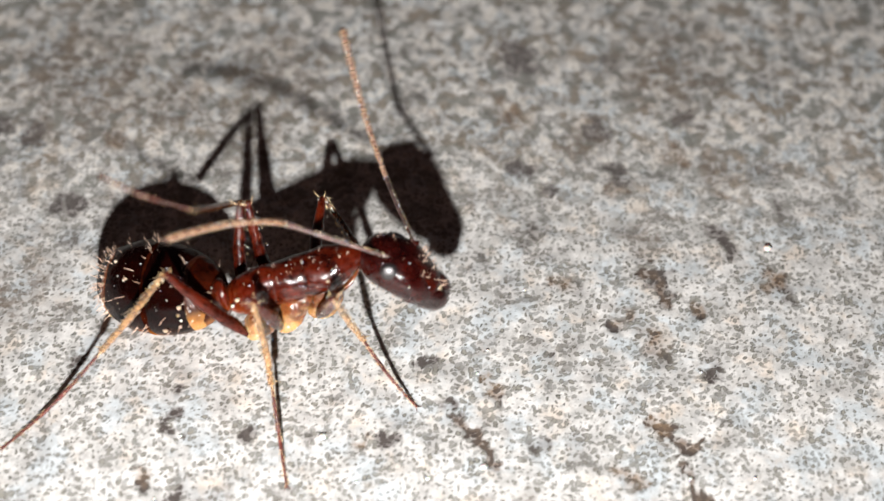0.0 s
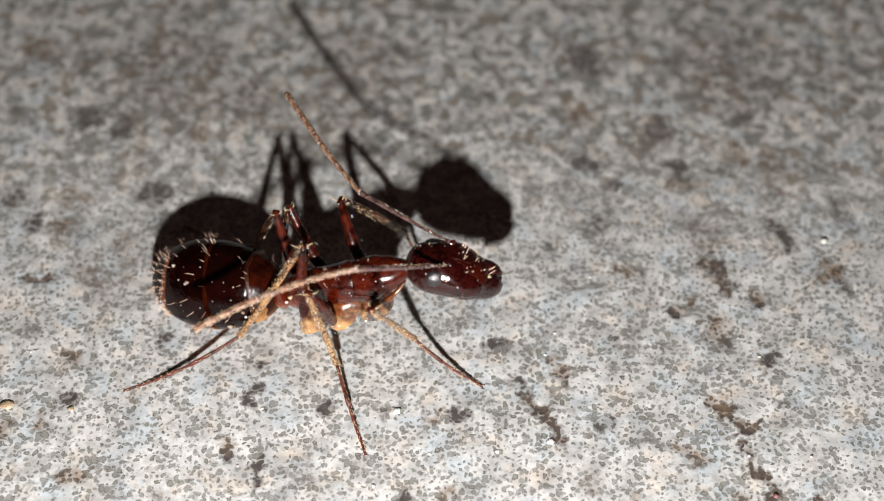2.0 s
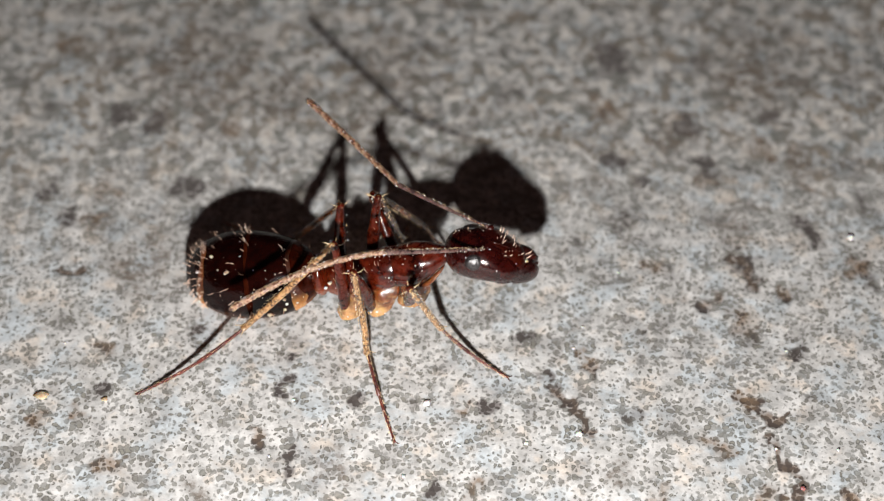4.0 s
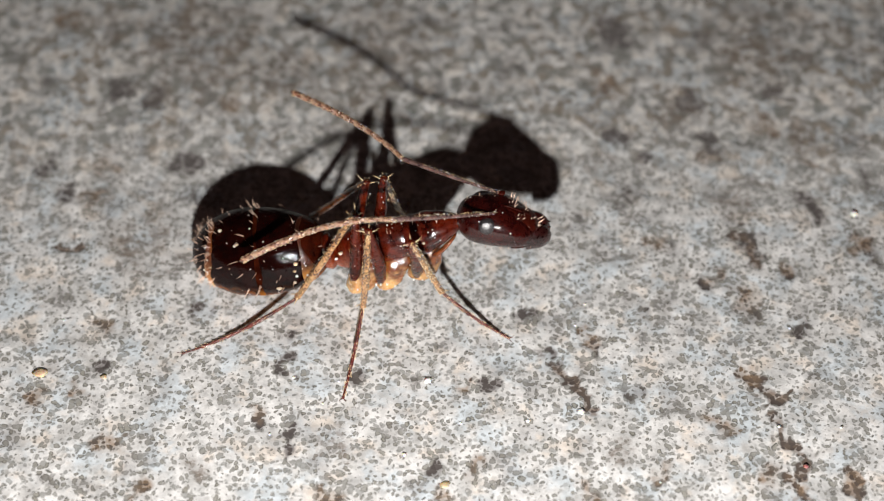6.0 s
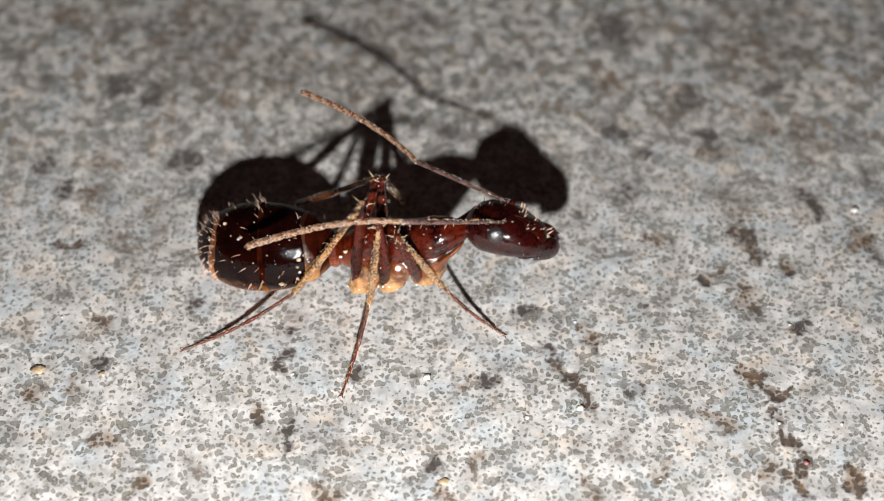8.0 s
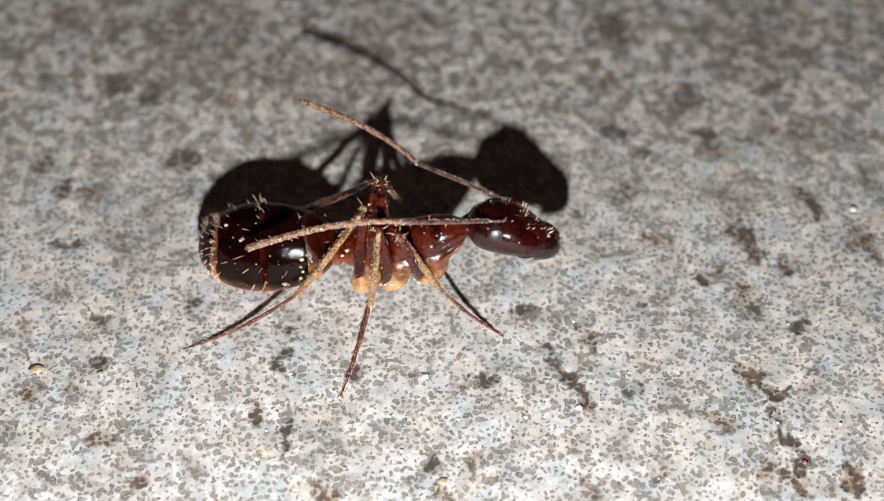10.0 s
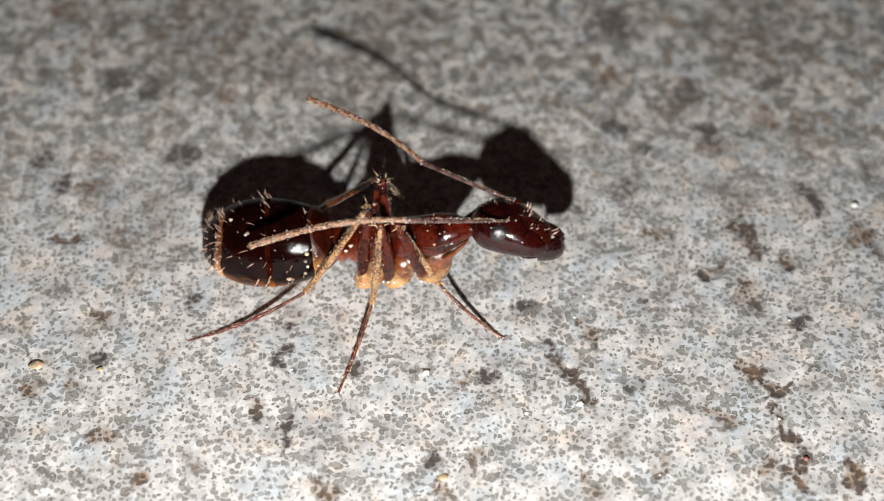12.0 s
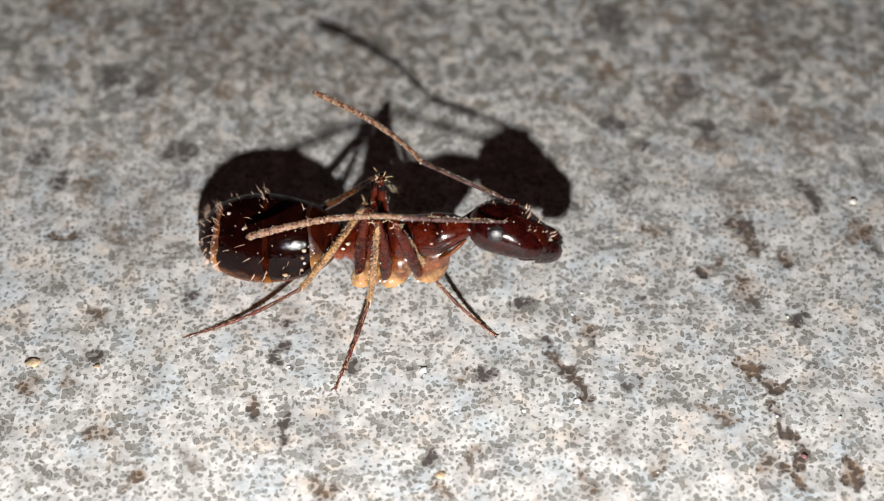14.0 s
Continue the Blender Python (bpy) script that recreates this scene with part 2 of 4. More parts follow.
def smooth_rows(rows, steps=4):
    """Catmull-Rom between rows of numbers."""
    out = []
    r = [np.array(x, float) for x in rows]
    for i in range(len(r) - 1):
        p0, p1, p2, p3 = r[max(i - 1, 0)], r[i], r[i + 1], r[min(i + 2, len(r) - 1)]
        for k in range(steps):
            t = k / steps
            out.append(0.5 * (2 * p1 + (p2 - p0) * t + (2 * p0 - 5 * p1 + 4 * p2 - p3) * t * t + (3 * p1 - p0 - 3 * p2 + p3) * t ** 3))
    out.append(r[-1])
    return out


def body_loft(bm, rows, steps=4, segs=28, square=1.0):
    """Rows of (x, y, z, half width, half height) along the body."""
    loft(bm, [(r[:3], (0, max(r[3], 0.004), 0), (0, 0, max(r[4], 0.004))) for r in smooth_rows(rows, steps)], segs, 0, square)


def tube(bm, rows, segs=12, slot=0):
    """Rows of (height along z, radius, bow along x, bow along y)."""
    loft(bm, [((r[2], r[3] if len(r) > 3 else 0, r[0]), (r[1], 0, 0), (0, r[1], 0)) for r in rows], segs, slot)


def hair(bm, root, way, length, thick, bend=0.15, slot=0):
    """A tapering bristle in two joints."""
    root, way = Vector(root), Vector(way).normalized()
    side = way.orthogonal().normalized()
    up = way.cross(side)
    mid = root + way * length * 0.55
    tip = root + way * length + side * length * bend
    low = [bm.verts.new(root + (side * math.cos(a) + up * math.sin(a)) * thick) for a in (0, 2.1, 4.2)]
    high = [bm.verts.new(mid + (side * math.cos(a) + up * math.sin(a)) * thick * 0.7) for a in (0, 2.1, 4.2)]
    end = bm.verts.new(tip)
    for k in range(3):
        bm.faces.new((low[k], low[(k + 1) % 3], high[(k + 1) % 3], high[k])).material_index = slot
        bm.faces.new((high[k], high[(k + 1) % 3], end)).material_index = slot


def rugged(bm, size=0.02):
    """Shallow dents and swellings in the cuticle."""
    for w in bm.verts:
        w.co += size * noise.noise_vector(w.co * 5.5) + size * 0.4 * noise.noise_vector(w.co * 15)
    return bm


def pebble(bm, centre, size, rnd, flat=0.7):
    """A small broken grain."""
    made = bmesh.ops.create_icosphere(bm, subdivisions=2, radius=1)["verts"]
    turn = Euler((rnd.random() * 6, rnd.random() * 6, rnd.random() * 6)).to_matrix()
    off = Vector((rnd.random() * 50, rnd.random() * 50, 0))
    for v in made:
        d = v.co.normalized()
        p = turn @ (d * (0.8 + 0.5 * noise.noise(d * 1.6 + off)))
        v.co = Vector((p.x, p.y * 0.85, p.z * flat)) * size + Vector(centre)


# ---- the stone ground: one sheet, fine under the insect, coarse to its far edge ----
# dark clusters of grains: x, y, radius
DARK_SPOTS = [
    (1.7, -2.09, 0.09), (1.82, -2.42, 0.09), (0.79, -2.84, 0.11), (1.42, -1.32, 0.11), (2.6, -1.99, 0.09), (6.13, -1.61, 0.12), (5.94, -1.85, 0.08),
    (6.46, 4.22, 0.17), (3.29, 2.95, 0.15), (4.79, 3.88, 0.18), (5.03, 2.86, 0.17), (3.69, 2.39, 0.15), (6.78, 1.19, 0.16), (7.57, 0.38, 0.17),
    (7.64, -0.01, 0.14), (5.44, 0.25, 0.16), (5.55, -0.1, 0.1), (6.06, -0.4, 0.1), (4.64, -0.63, 0.11), (-4.82, 2.32, 0.18), (-5.55, 4.11, 0.19),
    (-6.27, 4.24, 0.2), (-4.28, -1.17, 0.12), (-2.58, -1.78, 0.11), (-2.69, -2.38, 0.11), (-3.04, -3.45, 0.1), (-2.46, -3.84, 0.13), (-1.36, -2.56, 0.1),
    (-0.08, -4.35, 0.11), (-6.98, 1.51, 0.16), (-7.4, 2.22, 0.14), (3.4, 5.83, 0.3), (-5.78, -2.33, 0.1),
]
# rusty brown clusters
BROWN_SPOTS = [
    (2.46, -1.81, 0.13), (4.52, -3.42, 0.14), (4.66, -3.62, 0.08), (5.14, -2.63, 0.15), (5.3, -0.92, 0.18), (6.02, -0.27, 0.12), (4.84, -0.36, 0.12),
    (7.42, 0.38, 0.19), (3.78, 0.29, 0.13), (4.92, 2.51, 0.13), (3.14, 4.43, 0.29), (6.13, 3.35, 0.19), (6.68, 3.42, 0.15), (6.8, 2.42, 0.15),
    (-6.3, 2.36, 0.2), (-6.38, 1.4, 0.19), (-5.87, -1.61, 0.13), (-6.77, -2.95, 0.13), (-6.17, -2.91, 0.1), (-5.49, -3.89, 0.15), (-4.91, -4.82, 0.13),
    (0.51, -4.43, 0.14), (-0.02, -4.91, 0.13), (-1.86, -4.91, 0.13), (2.33, -4.87, 0.14), (3.48, -4.51, 0.11), (5.18, -4.56, 0.14), (6.5, -4.64, 0.11),
    (-3.06, -3.25, 0.11), (-4.11, 3.8, 0.18), (-7.61, 6.27, 0.21), (0.34, -2.75, 0.09), (5.69, -4.8, 0.13),
]
# thinner grey clusters
GREY_SPOTS = [
    (3.14, -1.03, 0.14), (3.51, -1.22, 0.13), (3.36, 1.4, 0.27), (2.4, 0.85, 0.18), (4.08, 0.18, 0.14), (5.27, -1.22, 0.14), (6.25, -2.77, 0.19),
    (7.7, 2.75, 0.2), (7.98, 5.22, 0.18), (7.9, 2.03, 0.19), (5.2, 5.8, 0.21), (-0.39, 6.39, 0.23), (-0.21, 5.34, 0.16), (1.14, 6.05, 0.17),
    (1.28, 4.74, 0.27), (-0.15, 4.5, 0.18), (0.5, 4.11, 0.18), (-2.14, 4.66, 0.16), (-2.18, 3.05, 0.21), (0.28, 2.75, 0.17), (-3.34, 2.9, 0.18),
    (-3.81, 2.17, 0.15), (-5.07, 3.12, 0.15), (-5.35, 1.82, 0.16), (-4.69, 1.47, 0.15), (-7.78, 4.43, 0.18), (-1.76, -2.09, 0.11), (-0.18, -3.4, 0.09),
    (2.28, -4.18, 0.09), (3.15, -2.91, 0.11), (-6.35, -4.59, 0.13), (-0.51, -2.75, 0.12), (-6.08, 3.58, 0.15),
]
# dark cracks filled with grains: from, to, half width
DARK_STREAKS = [
    (1.89, -2.56, 2.26, -2.98, 0.1), (2.11, -3, 2.38, -3.2, 0.06), (4.99, -2.54, 5.34, -2.7, 0.09), (5.44, -2.86, 5.53, -3.16, 0.09),
    (5.5, -3.11, 5.68, -3.02, 0.06), (5.46, -3.54, 5.56, -3.87, 0.09), (5.56, -3.87, 5.71, -4.15, 0.09), (5.75, -4.24, 5.81, -4.45, 0.08),
    (5.55, -4.64, 5.75, -5.1, 0.09), (5.25, 0.61, 5.56, -0.16, 0.09), (6.48, -4.43, 6.57, -4.91, 0.08), (-6.87, 0.18, -6.48, 0.32, 0.07),
]
# wide brownish patches
SOFT_PATCHES = [
    (6.24, 5.55, 0.52), (6.87, 5.22, 0.28), (-5.33, 5.63, 0.3), (-6.63, 6.13, 0.23), (-4.47, 4.82, 0.45), (-5.38, 0.32, 0.46), (-1.72, -4, 0.2),
    (-3.93, -4.48, 0.15), (2.87, -4.11, 0.18), (-4.09, 5.63, 0.34), (4.37, 3.42, 0.33), (6.99, 2.98, 0.28), (-1.56, 3.88, 0.44), (5.32, 1.4, 0.27),
    (-3.13, 4.66, 0.45), (-4.9, 5.6, 0.9), (6.2, 5.5, 0.7), (-1.2, 5.6, 0.6),
]


def value_noise(x, y, seed):
    """Smooth lattice noise on arrays, 0 to 1."""
    rng = np.random.RandomState(seed)
    table = rng.rand(256, 256)
    xi, yi = np.floor(x).astype(int), np.floor(y).astype(int)
    fx, fy = x - xi, y - yi
    fx, fy = fx * fx * (3 - 2 * fx), fy * fy * (3 - 2 * fy)
    a, b = table[xi % 256, yi % 256], table[(xi + 1) % 256, yi % 256]
    c, d = table[xi % 256, (yi + 1) % 256], table[(xi + 1) % 256, (yi + 1) % 256]
    return (a * (1 - fx) + b * fx) * (1 - fy) + (c * (1 - fx) + d * fx) * fy


def build_ground():
    fine = np.arange(-10.5, 10.5001, 0.05)
    out = 10.5 + 0.06 * np.cumsum(1.25 ** np.arange(1, 41))
    axis = np.concatenate([-out[::-1], fine, out])
    n = len(axis)
    x, y = np.meshgrid(axis, axis, indexing="ij")
    near = np.clip(1.6 - np.hypot(x, y) / 14, 0, 1)
    z = near * (0.035 * (value_noise(x * 0.9, y * 0.9, 3) - 0.5) + 0.02 * (value_noise(x * 3.1, y * 3.1, 4) - 0.5)
                + 0.009 * (value_noise(x * 7.3, y * 7.3, 5) - 0.5))
    wx = x + 0.34 * (value_noise(x * 3.3, y * 3.3, 6) - 0.5) + 0.2 * (value_noise(x * 9, y * 9, 7) - 0.5)
    wy = y + 0.34 * (value_noise(x * 3.3, y * 3.3, 8) - 0.5) + 0.2 * (value_noise(x * 9, y * 9, 9) - 0.5)

    def spots(rows, reach=1.5):
        field = np.zeros_like(x)
        for px, py, r in rows:
            field = np.maximum(field, np.clip(reach - np.hypot(wx - px, (wy - py) * 0.85) / (r * 1.35), 0, 1))
        return field

    stain, rust, grey, haze = spots(DARK_SPOTS), spots(BROWN_SPOTS, 1.6), spots(GREY_SPOTS, 1.6), spots(SOFT_PATCHES)
    stain *= 0.45 + 0.8 * value_noise(x * 6.1, y * 6.1, 21)
    stain = np.maximum(stain, 0.55 * rust * (0.45 + 0.9 * value_noise(x * 6.7, y * 6.7, 23)))
    stain = np.maximum(stain, 0.46 * grey * (0.5 + 0.8 * value_noise(x * 5.9, y * 5.9, 24)))
    for ax, ay, bx, by, r in DARK_STREAKS:
        dx, dy = bx - ax, by - ay
        f = np.clip(((wx - ax) * dx + (wy - ay) * dy) / (dx * dx + dy * dy), 0, 1)
        d = np.hypot(wx - ax - f * dx, wy - ay - f * dy)
        rust = np.maximum(rust, 0.5 * np.clip(1.6 - d / r, 0, 1))
        stain = np.maximum(stain, np.clip(1.6 - d / r, 0, 1) * (0.7 + 0.5 * value_noise(x * 5.3, y * 5.3, 22)))
    stain = np.clip(stain, 0, 1)
    # scattered lesser clusters everywhere
    scatter = value_noise(x * 2.1 + 3, y * 2.1 + 9, 11) * 0.6 + value_noise(x * 4.7, y * 4.7, 12) * 0.4
    stain = np.maximum(stain, np.clip((scatter - 0.6) * 2.2, 0, 0.33))
    coarse = np.clip((y + 0.8 * (value_noise(x * 0.7, y * 0.7, 31) - 0.5) - 0.7) / 2.8, 0, 1)
    stain *= 1 - 0.08 * coarse
    z -= 0.02 * stain * near
    co = np.stack([x, y, z], -1).reshape(-1, 3) * MM
    i, j = np.meshgrid(np.arange(n - 1), np.arange(n - 1), indexing="ij")
    a = (i * n + j).ravel()
    quads = np.stack([a, a + n, a + n + 1, a + 1], -1)
    me = bpy.data.meshes.new("ground")
    me.vertices.add(len(co))
    me.vertices.foreach_set("co", co.ravel())
    me.loops.add(quads.size)
    me.loops.foreach_set("vertex_index", quads.ravel())
    me.polygons.add(len(quads))
    me.polygons.foreach_set("loop_start", np.arange(len(quads)) * 4)
    me.polygons.foreach_set("use_smooth", np.ones(len(quads), bool))
    me.update(calc_edges=True)
    for name, values in (("stain", stain), ("rust", rust), ("haze", haze), ("coarse", coarse)):
        me.attributes.new(name, "FLOAT", "POINT").data.foreach_set("value", values.ravel().astype(np.float32))
    me.materials.append(STONE)
    return tagged(new("ground", me), "pale grey stone ground peppered with dark grains", "ground", kind="structure")


ground = build_ground()

# ---- the insect ----
# its ground point in the resting stance; the parts below are shaped in that stance
STANCE = Vector((-1.0, -0.9, 0.0))
ant = tagged(new("ant"), "glossy dark red-brown ant standing on speckled stone", "ant")
ant.matrix_basis = pose(*(STANCE * MM))
GONE = -STANCE


def shifted(bm):
    bmesh.ops.translate(bm, vec=GONE, verts=bm.verts)
    return bm


# gaster: four overlapping plates on a waist joint
WAIST = Vector((-1.75, -0.88, 1.13))
G0, G1 = Vector((-1.66, -0.8, 1.12)), Vector((-4.15, -0.42, 0.71))


def gaster_radius(s):
    s = min(max(s, 0.0), 1.0)
    return 0.775 * max(0.0, 1 - abs((s - 0.57) / (0.57 if s < 0.57 else 0.43)) ** (2.2 if s < 0.57 else 1.85)) ** 0.5


def gaster_point(s, a, lift=0.0):
    """a: 0 to the far side, 90 degrees up, 180 to the near side."""
    r = gaster_radius(s) + lift
    return G0.lerp(G1, s) + Vector((0, math.cos(a) * r, math.sin(a) * r * 0.96))


def plate_edge(cut, bow, a):
    """The hind edge of a plate swings back or forward on the flanks."""
    return cut + bow * abs(math.cos(a)) ** 1.5


def skin(bm, grid):
    """Closed round in its second index, capped at both ends."""
    rows = [[bm.verts.new(p) for p in line] for line in grid]
    n = len(rows[0])
    for a, b in zip(rows, rows[1:]):
        for k in range(n):
            bm.faces.new((a[k], a[(k + 1) % n], b[(k + 1) % n], b[k]))
    bm.faces.new(rows[0])
    bm.faces.new(rows[-1])


def about(point):
    """Shift so that a joint stands at the part's own origin."""
    def move(bm):
        bmesh.ops.translate(bm, vec=-Vector(point), verts=bm.verts)
        return bm
    return move


def build_gaster():
    rnd = random.Random(4)
    here = about(WAIST)
    angles = [2 * math.pi * k / 44 for k in range(44)]
    cuts = [(0.0, 0.0), (0.23, -0.05), (0.52, -0.01), (0.84, 0.045), (1.0, 0.0)]
    gaster = None
    for k in range(4):
        (a, abow), (b, bbow) = cuts[k], cuts[k + 1]
        steps = 16
        grid = []
        for i in range(steps + 1):
            f = i / steps
            line = []
            for ang in angles:
                s0 = plate_edge(a, abow, ang) - (0.035 if k else 0)
                s1 = plate_edge(b, bbow, ang)
                s = s0 + (s1 - s0) * f
                lift = 0.008 * f - (0.008 if k and i < 2 else 0)
                line.append(gaster_point(s, ang, lift if 0.004 < s < 0.996 else 0.004))
            grid.append(line)
        bm = bmesh.new()
        skin(bm, grid)
        if gaster is None:
            gaster = part("gaster", here(bm), FRONT_PLATE, ant, "swollen gaster, red-brown in front")
            gaster.location = (WAIST - STANCE) * MM
        else:
            part("gaster_plate", here(bm), GASTER, gaster, "near-black glossy plate")
        if k < 3:
            bm = bmesh.new()
            skin(bm, [[gaster_point(plate_edge(b, bbow, ang) + ds * ((1, 1.1, 1.8)[k] + ((3.0, 0.8, 0.6)[k] * abs(math.cos(ang)) ** 3 + (2.0, 2.5, 1.6)[k] * max(0.0, -math.sin(ang)) ** 2) + 0.35 * math.sin(5 * ang + k) + 0.25 * math.sin(11 * ang + 2 * k)), ang, up) for ang in angles]
                      for ds, up in ((-0.02, 0.004), (-0.015, 0.0095), (-0.005, 0.0105), (0.003, 0.009), (0.006, -0.002))])
            part("plate_margin", here(bm), (FRONT_MARGIN, DIM_MARGIN, MARGIN)[k], gaster, "thin amber hind margin")
        bm = bmesh.new()
        for i in range((10, 30, 110, 60)[k]):
            row = i % 4 != 0
            ang = rnd.uniform(0.1, 2 * math.pi - 0.1) if k > 1 and row else rnd.uniform(-0.2, 3.4)
            s = (plate_edge(b, bbow, ang) - 0.012 if k < 3 else 0.93) if row else a + (b - a) * rnd.random()
            s = min(s + rnd.uniform(-0.02, 0.02), 0.985)
            p = gaster_point(s, ang)
            out = (p - G0.lerp(G1, s)).normalized() + Vector((-0.5 + rnd.uniform(-0.35, 0.35), rnd.uniform(-0.3, 0.3), 0))
            short = k == 2 and row and math.sin(ang) < 0.75
            hair(bm, p, out, rnd.uniform(0.04, 0.1) if short else rnd.uniform(0.08, 0.24), 0.0085 if short else rnd.uniform(0.004, 0.0085), rnd.uniform(-0.2, 0.25))
        part("bristles", here(bm), SETA, gaster, "short golden bristles", kind="stuff")
    for i, (s, ang, size, mat) in enumerate(((0.64, 118, 0.042, DUST), (0.652, 120, 0.03, PALE), (0.76, 95, 0.038, DUST), (0.45, 140, 0.018, DUST),
                                             (0.37, 186, 0.055, DUST), (0.24, 148, 0.05, AMBER), (0.25, 160, 0.04, DUST), (0.55, 150, 0.014, PALE), (0.7, 150, 0.014, DUST), (0.3, 120, 0.016, DUST), (0.85, 128, 0.03, DUST), (0.86, 140, 0.024, PALE),
                                             (0.84, 152, 0.026, DUST), (0.87, 165, 0.022, PALE), (0.85, 200, 0.03, DUST), (0.86, 212, 0.026, DUST), (0.26, 182, 0.036, DUST), (0.24, 170, 0.03, PALE))):
        bm = bmesh.new()
        pebble(bm, gaster_point(s, radians(ang), size * 0.4), size, random.Random(60 + i))
        part("dust_grain", here(bm), mat, gaster, "tiny pale grain of dust")


build_gaster()


def build_trunk():
    bm = bmesh.new()
    body_loft(bm, [(0.54, -1.15, 1.88, 0.1, 0.1), (0.42, -1.14, 1.84, 0.18, 0.18), (0.2, -1.13, 1.76, 0.3, 0.26), (0.0, -1.12, 1.69, 0.365, 0.31),
                   (-0.2, -1.1, 1.62, 0.375, 0.325), (-0.42, -1.08, 1.56, 0.345, 0.34), (-0.52, -1.08, 1.54, 0.28, 0.28)])
    pronotum = part("pronotum", shifted(rugged(bm)), THORAX, ant, "rust-brown front plate of the trunk")
    bm = bmesh.new()
    body_loft(bm, [(-0.34, -1.09, 1.57, 0.3, 0.28), (-0.44, -1.08, 1.55, 0.34, 0.34), (-0.6, -1.06, 1.5, 0.345, 0.37), (-0.8, -1.05, 1.46, 0.32, 0.36),
                   (-0.95, -1.03, 1.44, 0.29, 0.35)])
    part("middle_trunk", shifted(rugged(bm)), THORAX, ant)
    bm = bmesh.new()
    body_loft(bm, [(-0.78, -1.05, 1.47, 0.2, 0.26), (-0.9, -1.03, 1.44, 0.29, 0.36), (-1.12, -1.0, 1.38, 0.31, 0.38), (-1.38, -0.97, 1.26, 0.3, 0.36),
                   (-1.54, -0.94, 1.17, 0.24, 0.29), (-1.66, -0.91, 1.12, 0.14, 0.16)])
    part("hind_trunk", shifted(rugged(bm)), THORAX, ant)
    bm = bmesh.new()
    body_loft(bm, [(-1.52, -0.93, 1.12, 0.08, 0.08), (-1.6, -0.92, 1.12, 0.17, 0.22), (-1.68, -0.9, 1.18, 0.26, 0.36), (-1.78, -0.88, 1.18, 0.25, 0.35),
                   (-1.87, -0.86, 1.12, 0.19, 0.25), (-1.98, -0.84, 1.1, 0.15, 0.18)])
    part("petiole", shifted(rugged(bm)), THORAX, ant)
    # pale plate under the neck
    bm = bmesh.new()
    body_loft(bm, [(0.0, -1.44, 1.44, 0.02, 0.02), (0.1, -1.46, 1.49, 0.05, 0.055), (0.24, -1.42, 1.6, 0.055, 0.05), (0.38, -1.34, 1.7, 0.04, 0.035), (0.44, -1.28, 1.74, 0.015, 0.015)], 4, 14)
    part("neck_plate", shifted(rugged(bm, 0.012)), COXA, ant, "small amber plate under the neck")
    # ridge added along each flank of the front plate to catch a thin highlight
    for side in (-1, 1):
        bm = bmesh.new()
        body_loft(bm, [(x, y + side * w, z, 0.016, 0.024) for x, y, z, w in ((-0.44, -1.08, 1.66, 0.325), (-0.3, -1.09, 1.67, 0.355), (-0.12, -1.11, 1.7, 0.362), (0.06, -1.12, 1.75, 0.345), (0.22, -1.13, 1.81, 0.28))], 4, 10)
        part("flank_seam", shifted(bm), THORAX, pronotum)
    # a few erect bristles along the back
    rnd = random.Random(8)
    bm = bmesh.new()
    for i in range(16):
        x = rnd.uniform(-1.2, 0.3)
        hair(bm, (x, -1.1 + rnd.uniform(-0.15, 0.15), 1.94 + 0.26 * x), (rnd.uniform(-0.5, 0.3), rnd.uniform(-0.5, 0.5), 1), rnd.uniform(0.12, 0.22), 0.007)
    part("bristles", shifted(bm), SETA, pronotum, "erect golden bristles", kind="stuff")


build_trunk()

# head: rings from the neck to the jaws
NECK = Vector((0.5, -1.17, 1.88))
H0, H1 = Vector((0.46, -1.14, 1.91)), Vector((1.87, -1.28, 1.76))
# share of the length, half width, height above and below the axis
HEAD_RINGS = [(0.0, 0.09, 0.09, 0.09), (0.05, 0.25, 0.225, 0.18), (0.13, 0.36, 0.35, 0.26), (0.26, 0.425, 0.43, 0.29), (0.4, 0.455, 0.465, 0.3), (0.54, 0.475, 0.45, 0.29),
              (0.66, 0.47, 0.38, 0.27), (0.76, 0.425, 0.29, 0.25), (0.85, 0.35, 0.2, 0.225), (0.91, 0.27, 0.135, 0.19), (0.93, 0.19, 0.09, 0.14)]


def head_point(s, a, lift=0.0):
    """a: 0 to the far side, 90 degrees up, 180 to the near side."""
    w, up, down = (np.interp(s, [r[0] for r in HEAD_RINGS], [r[k] for r in HEAD_RINGS]) + lift for k in (1, 2, 3))
    return H0.lerp(H1, s) + Vector((0, rounded(math.cos(a), 0.86) * w, (up - down) / 2 + rounded(math.sin(a), 0.86) * (up + down) / 2))


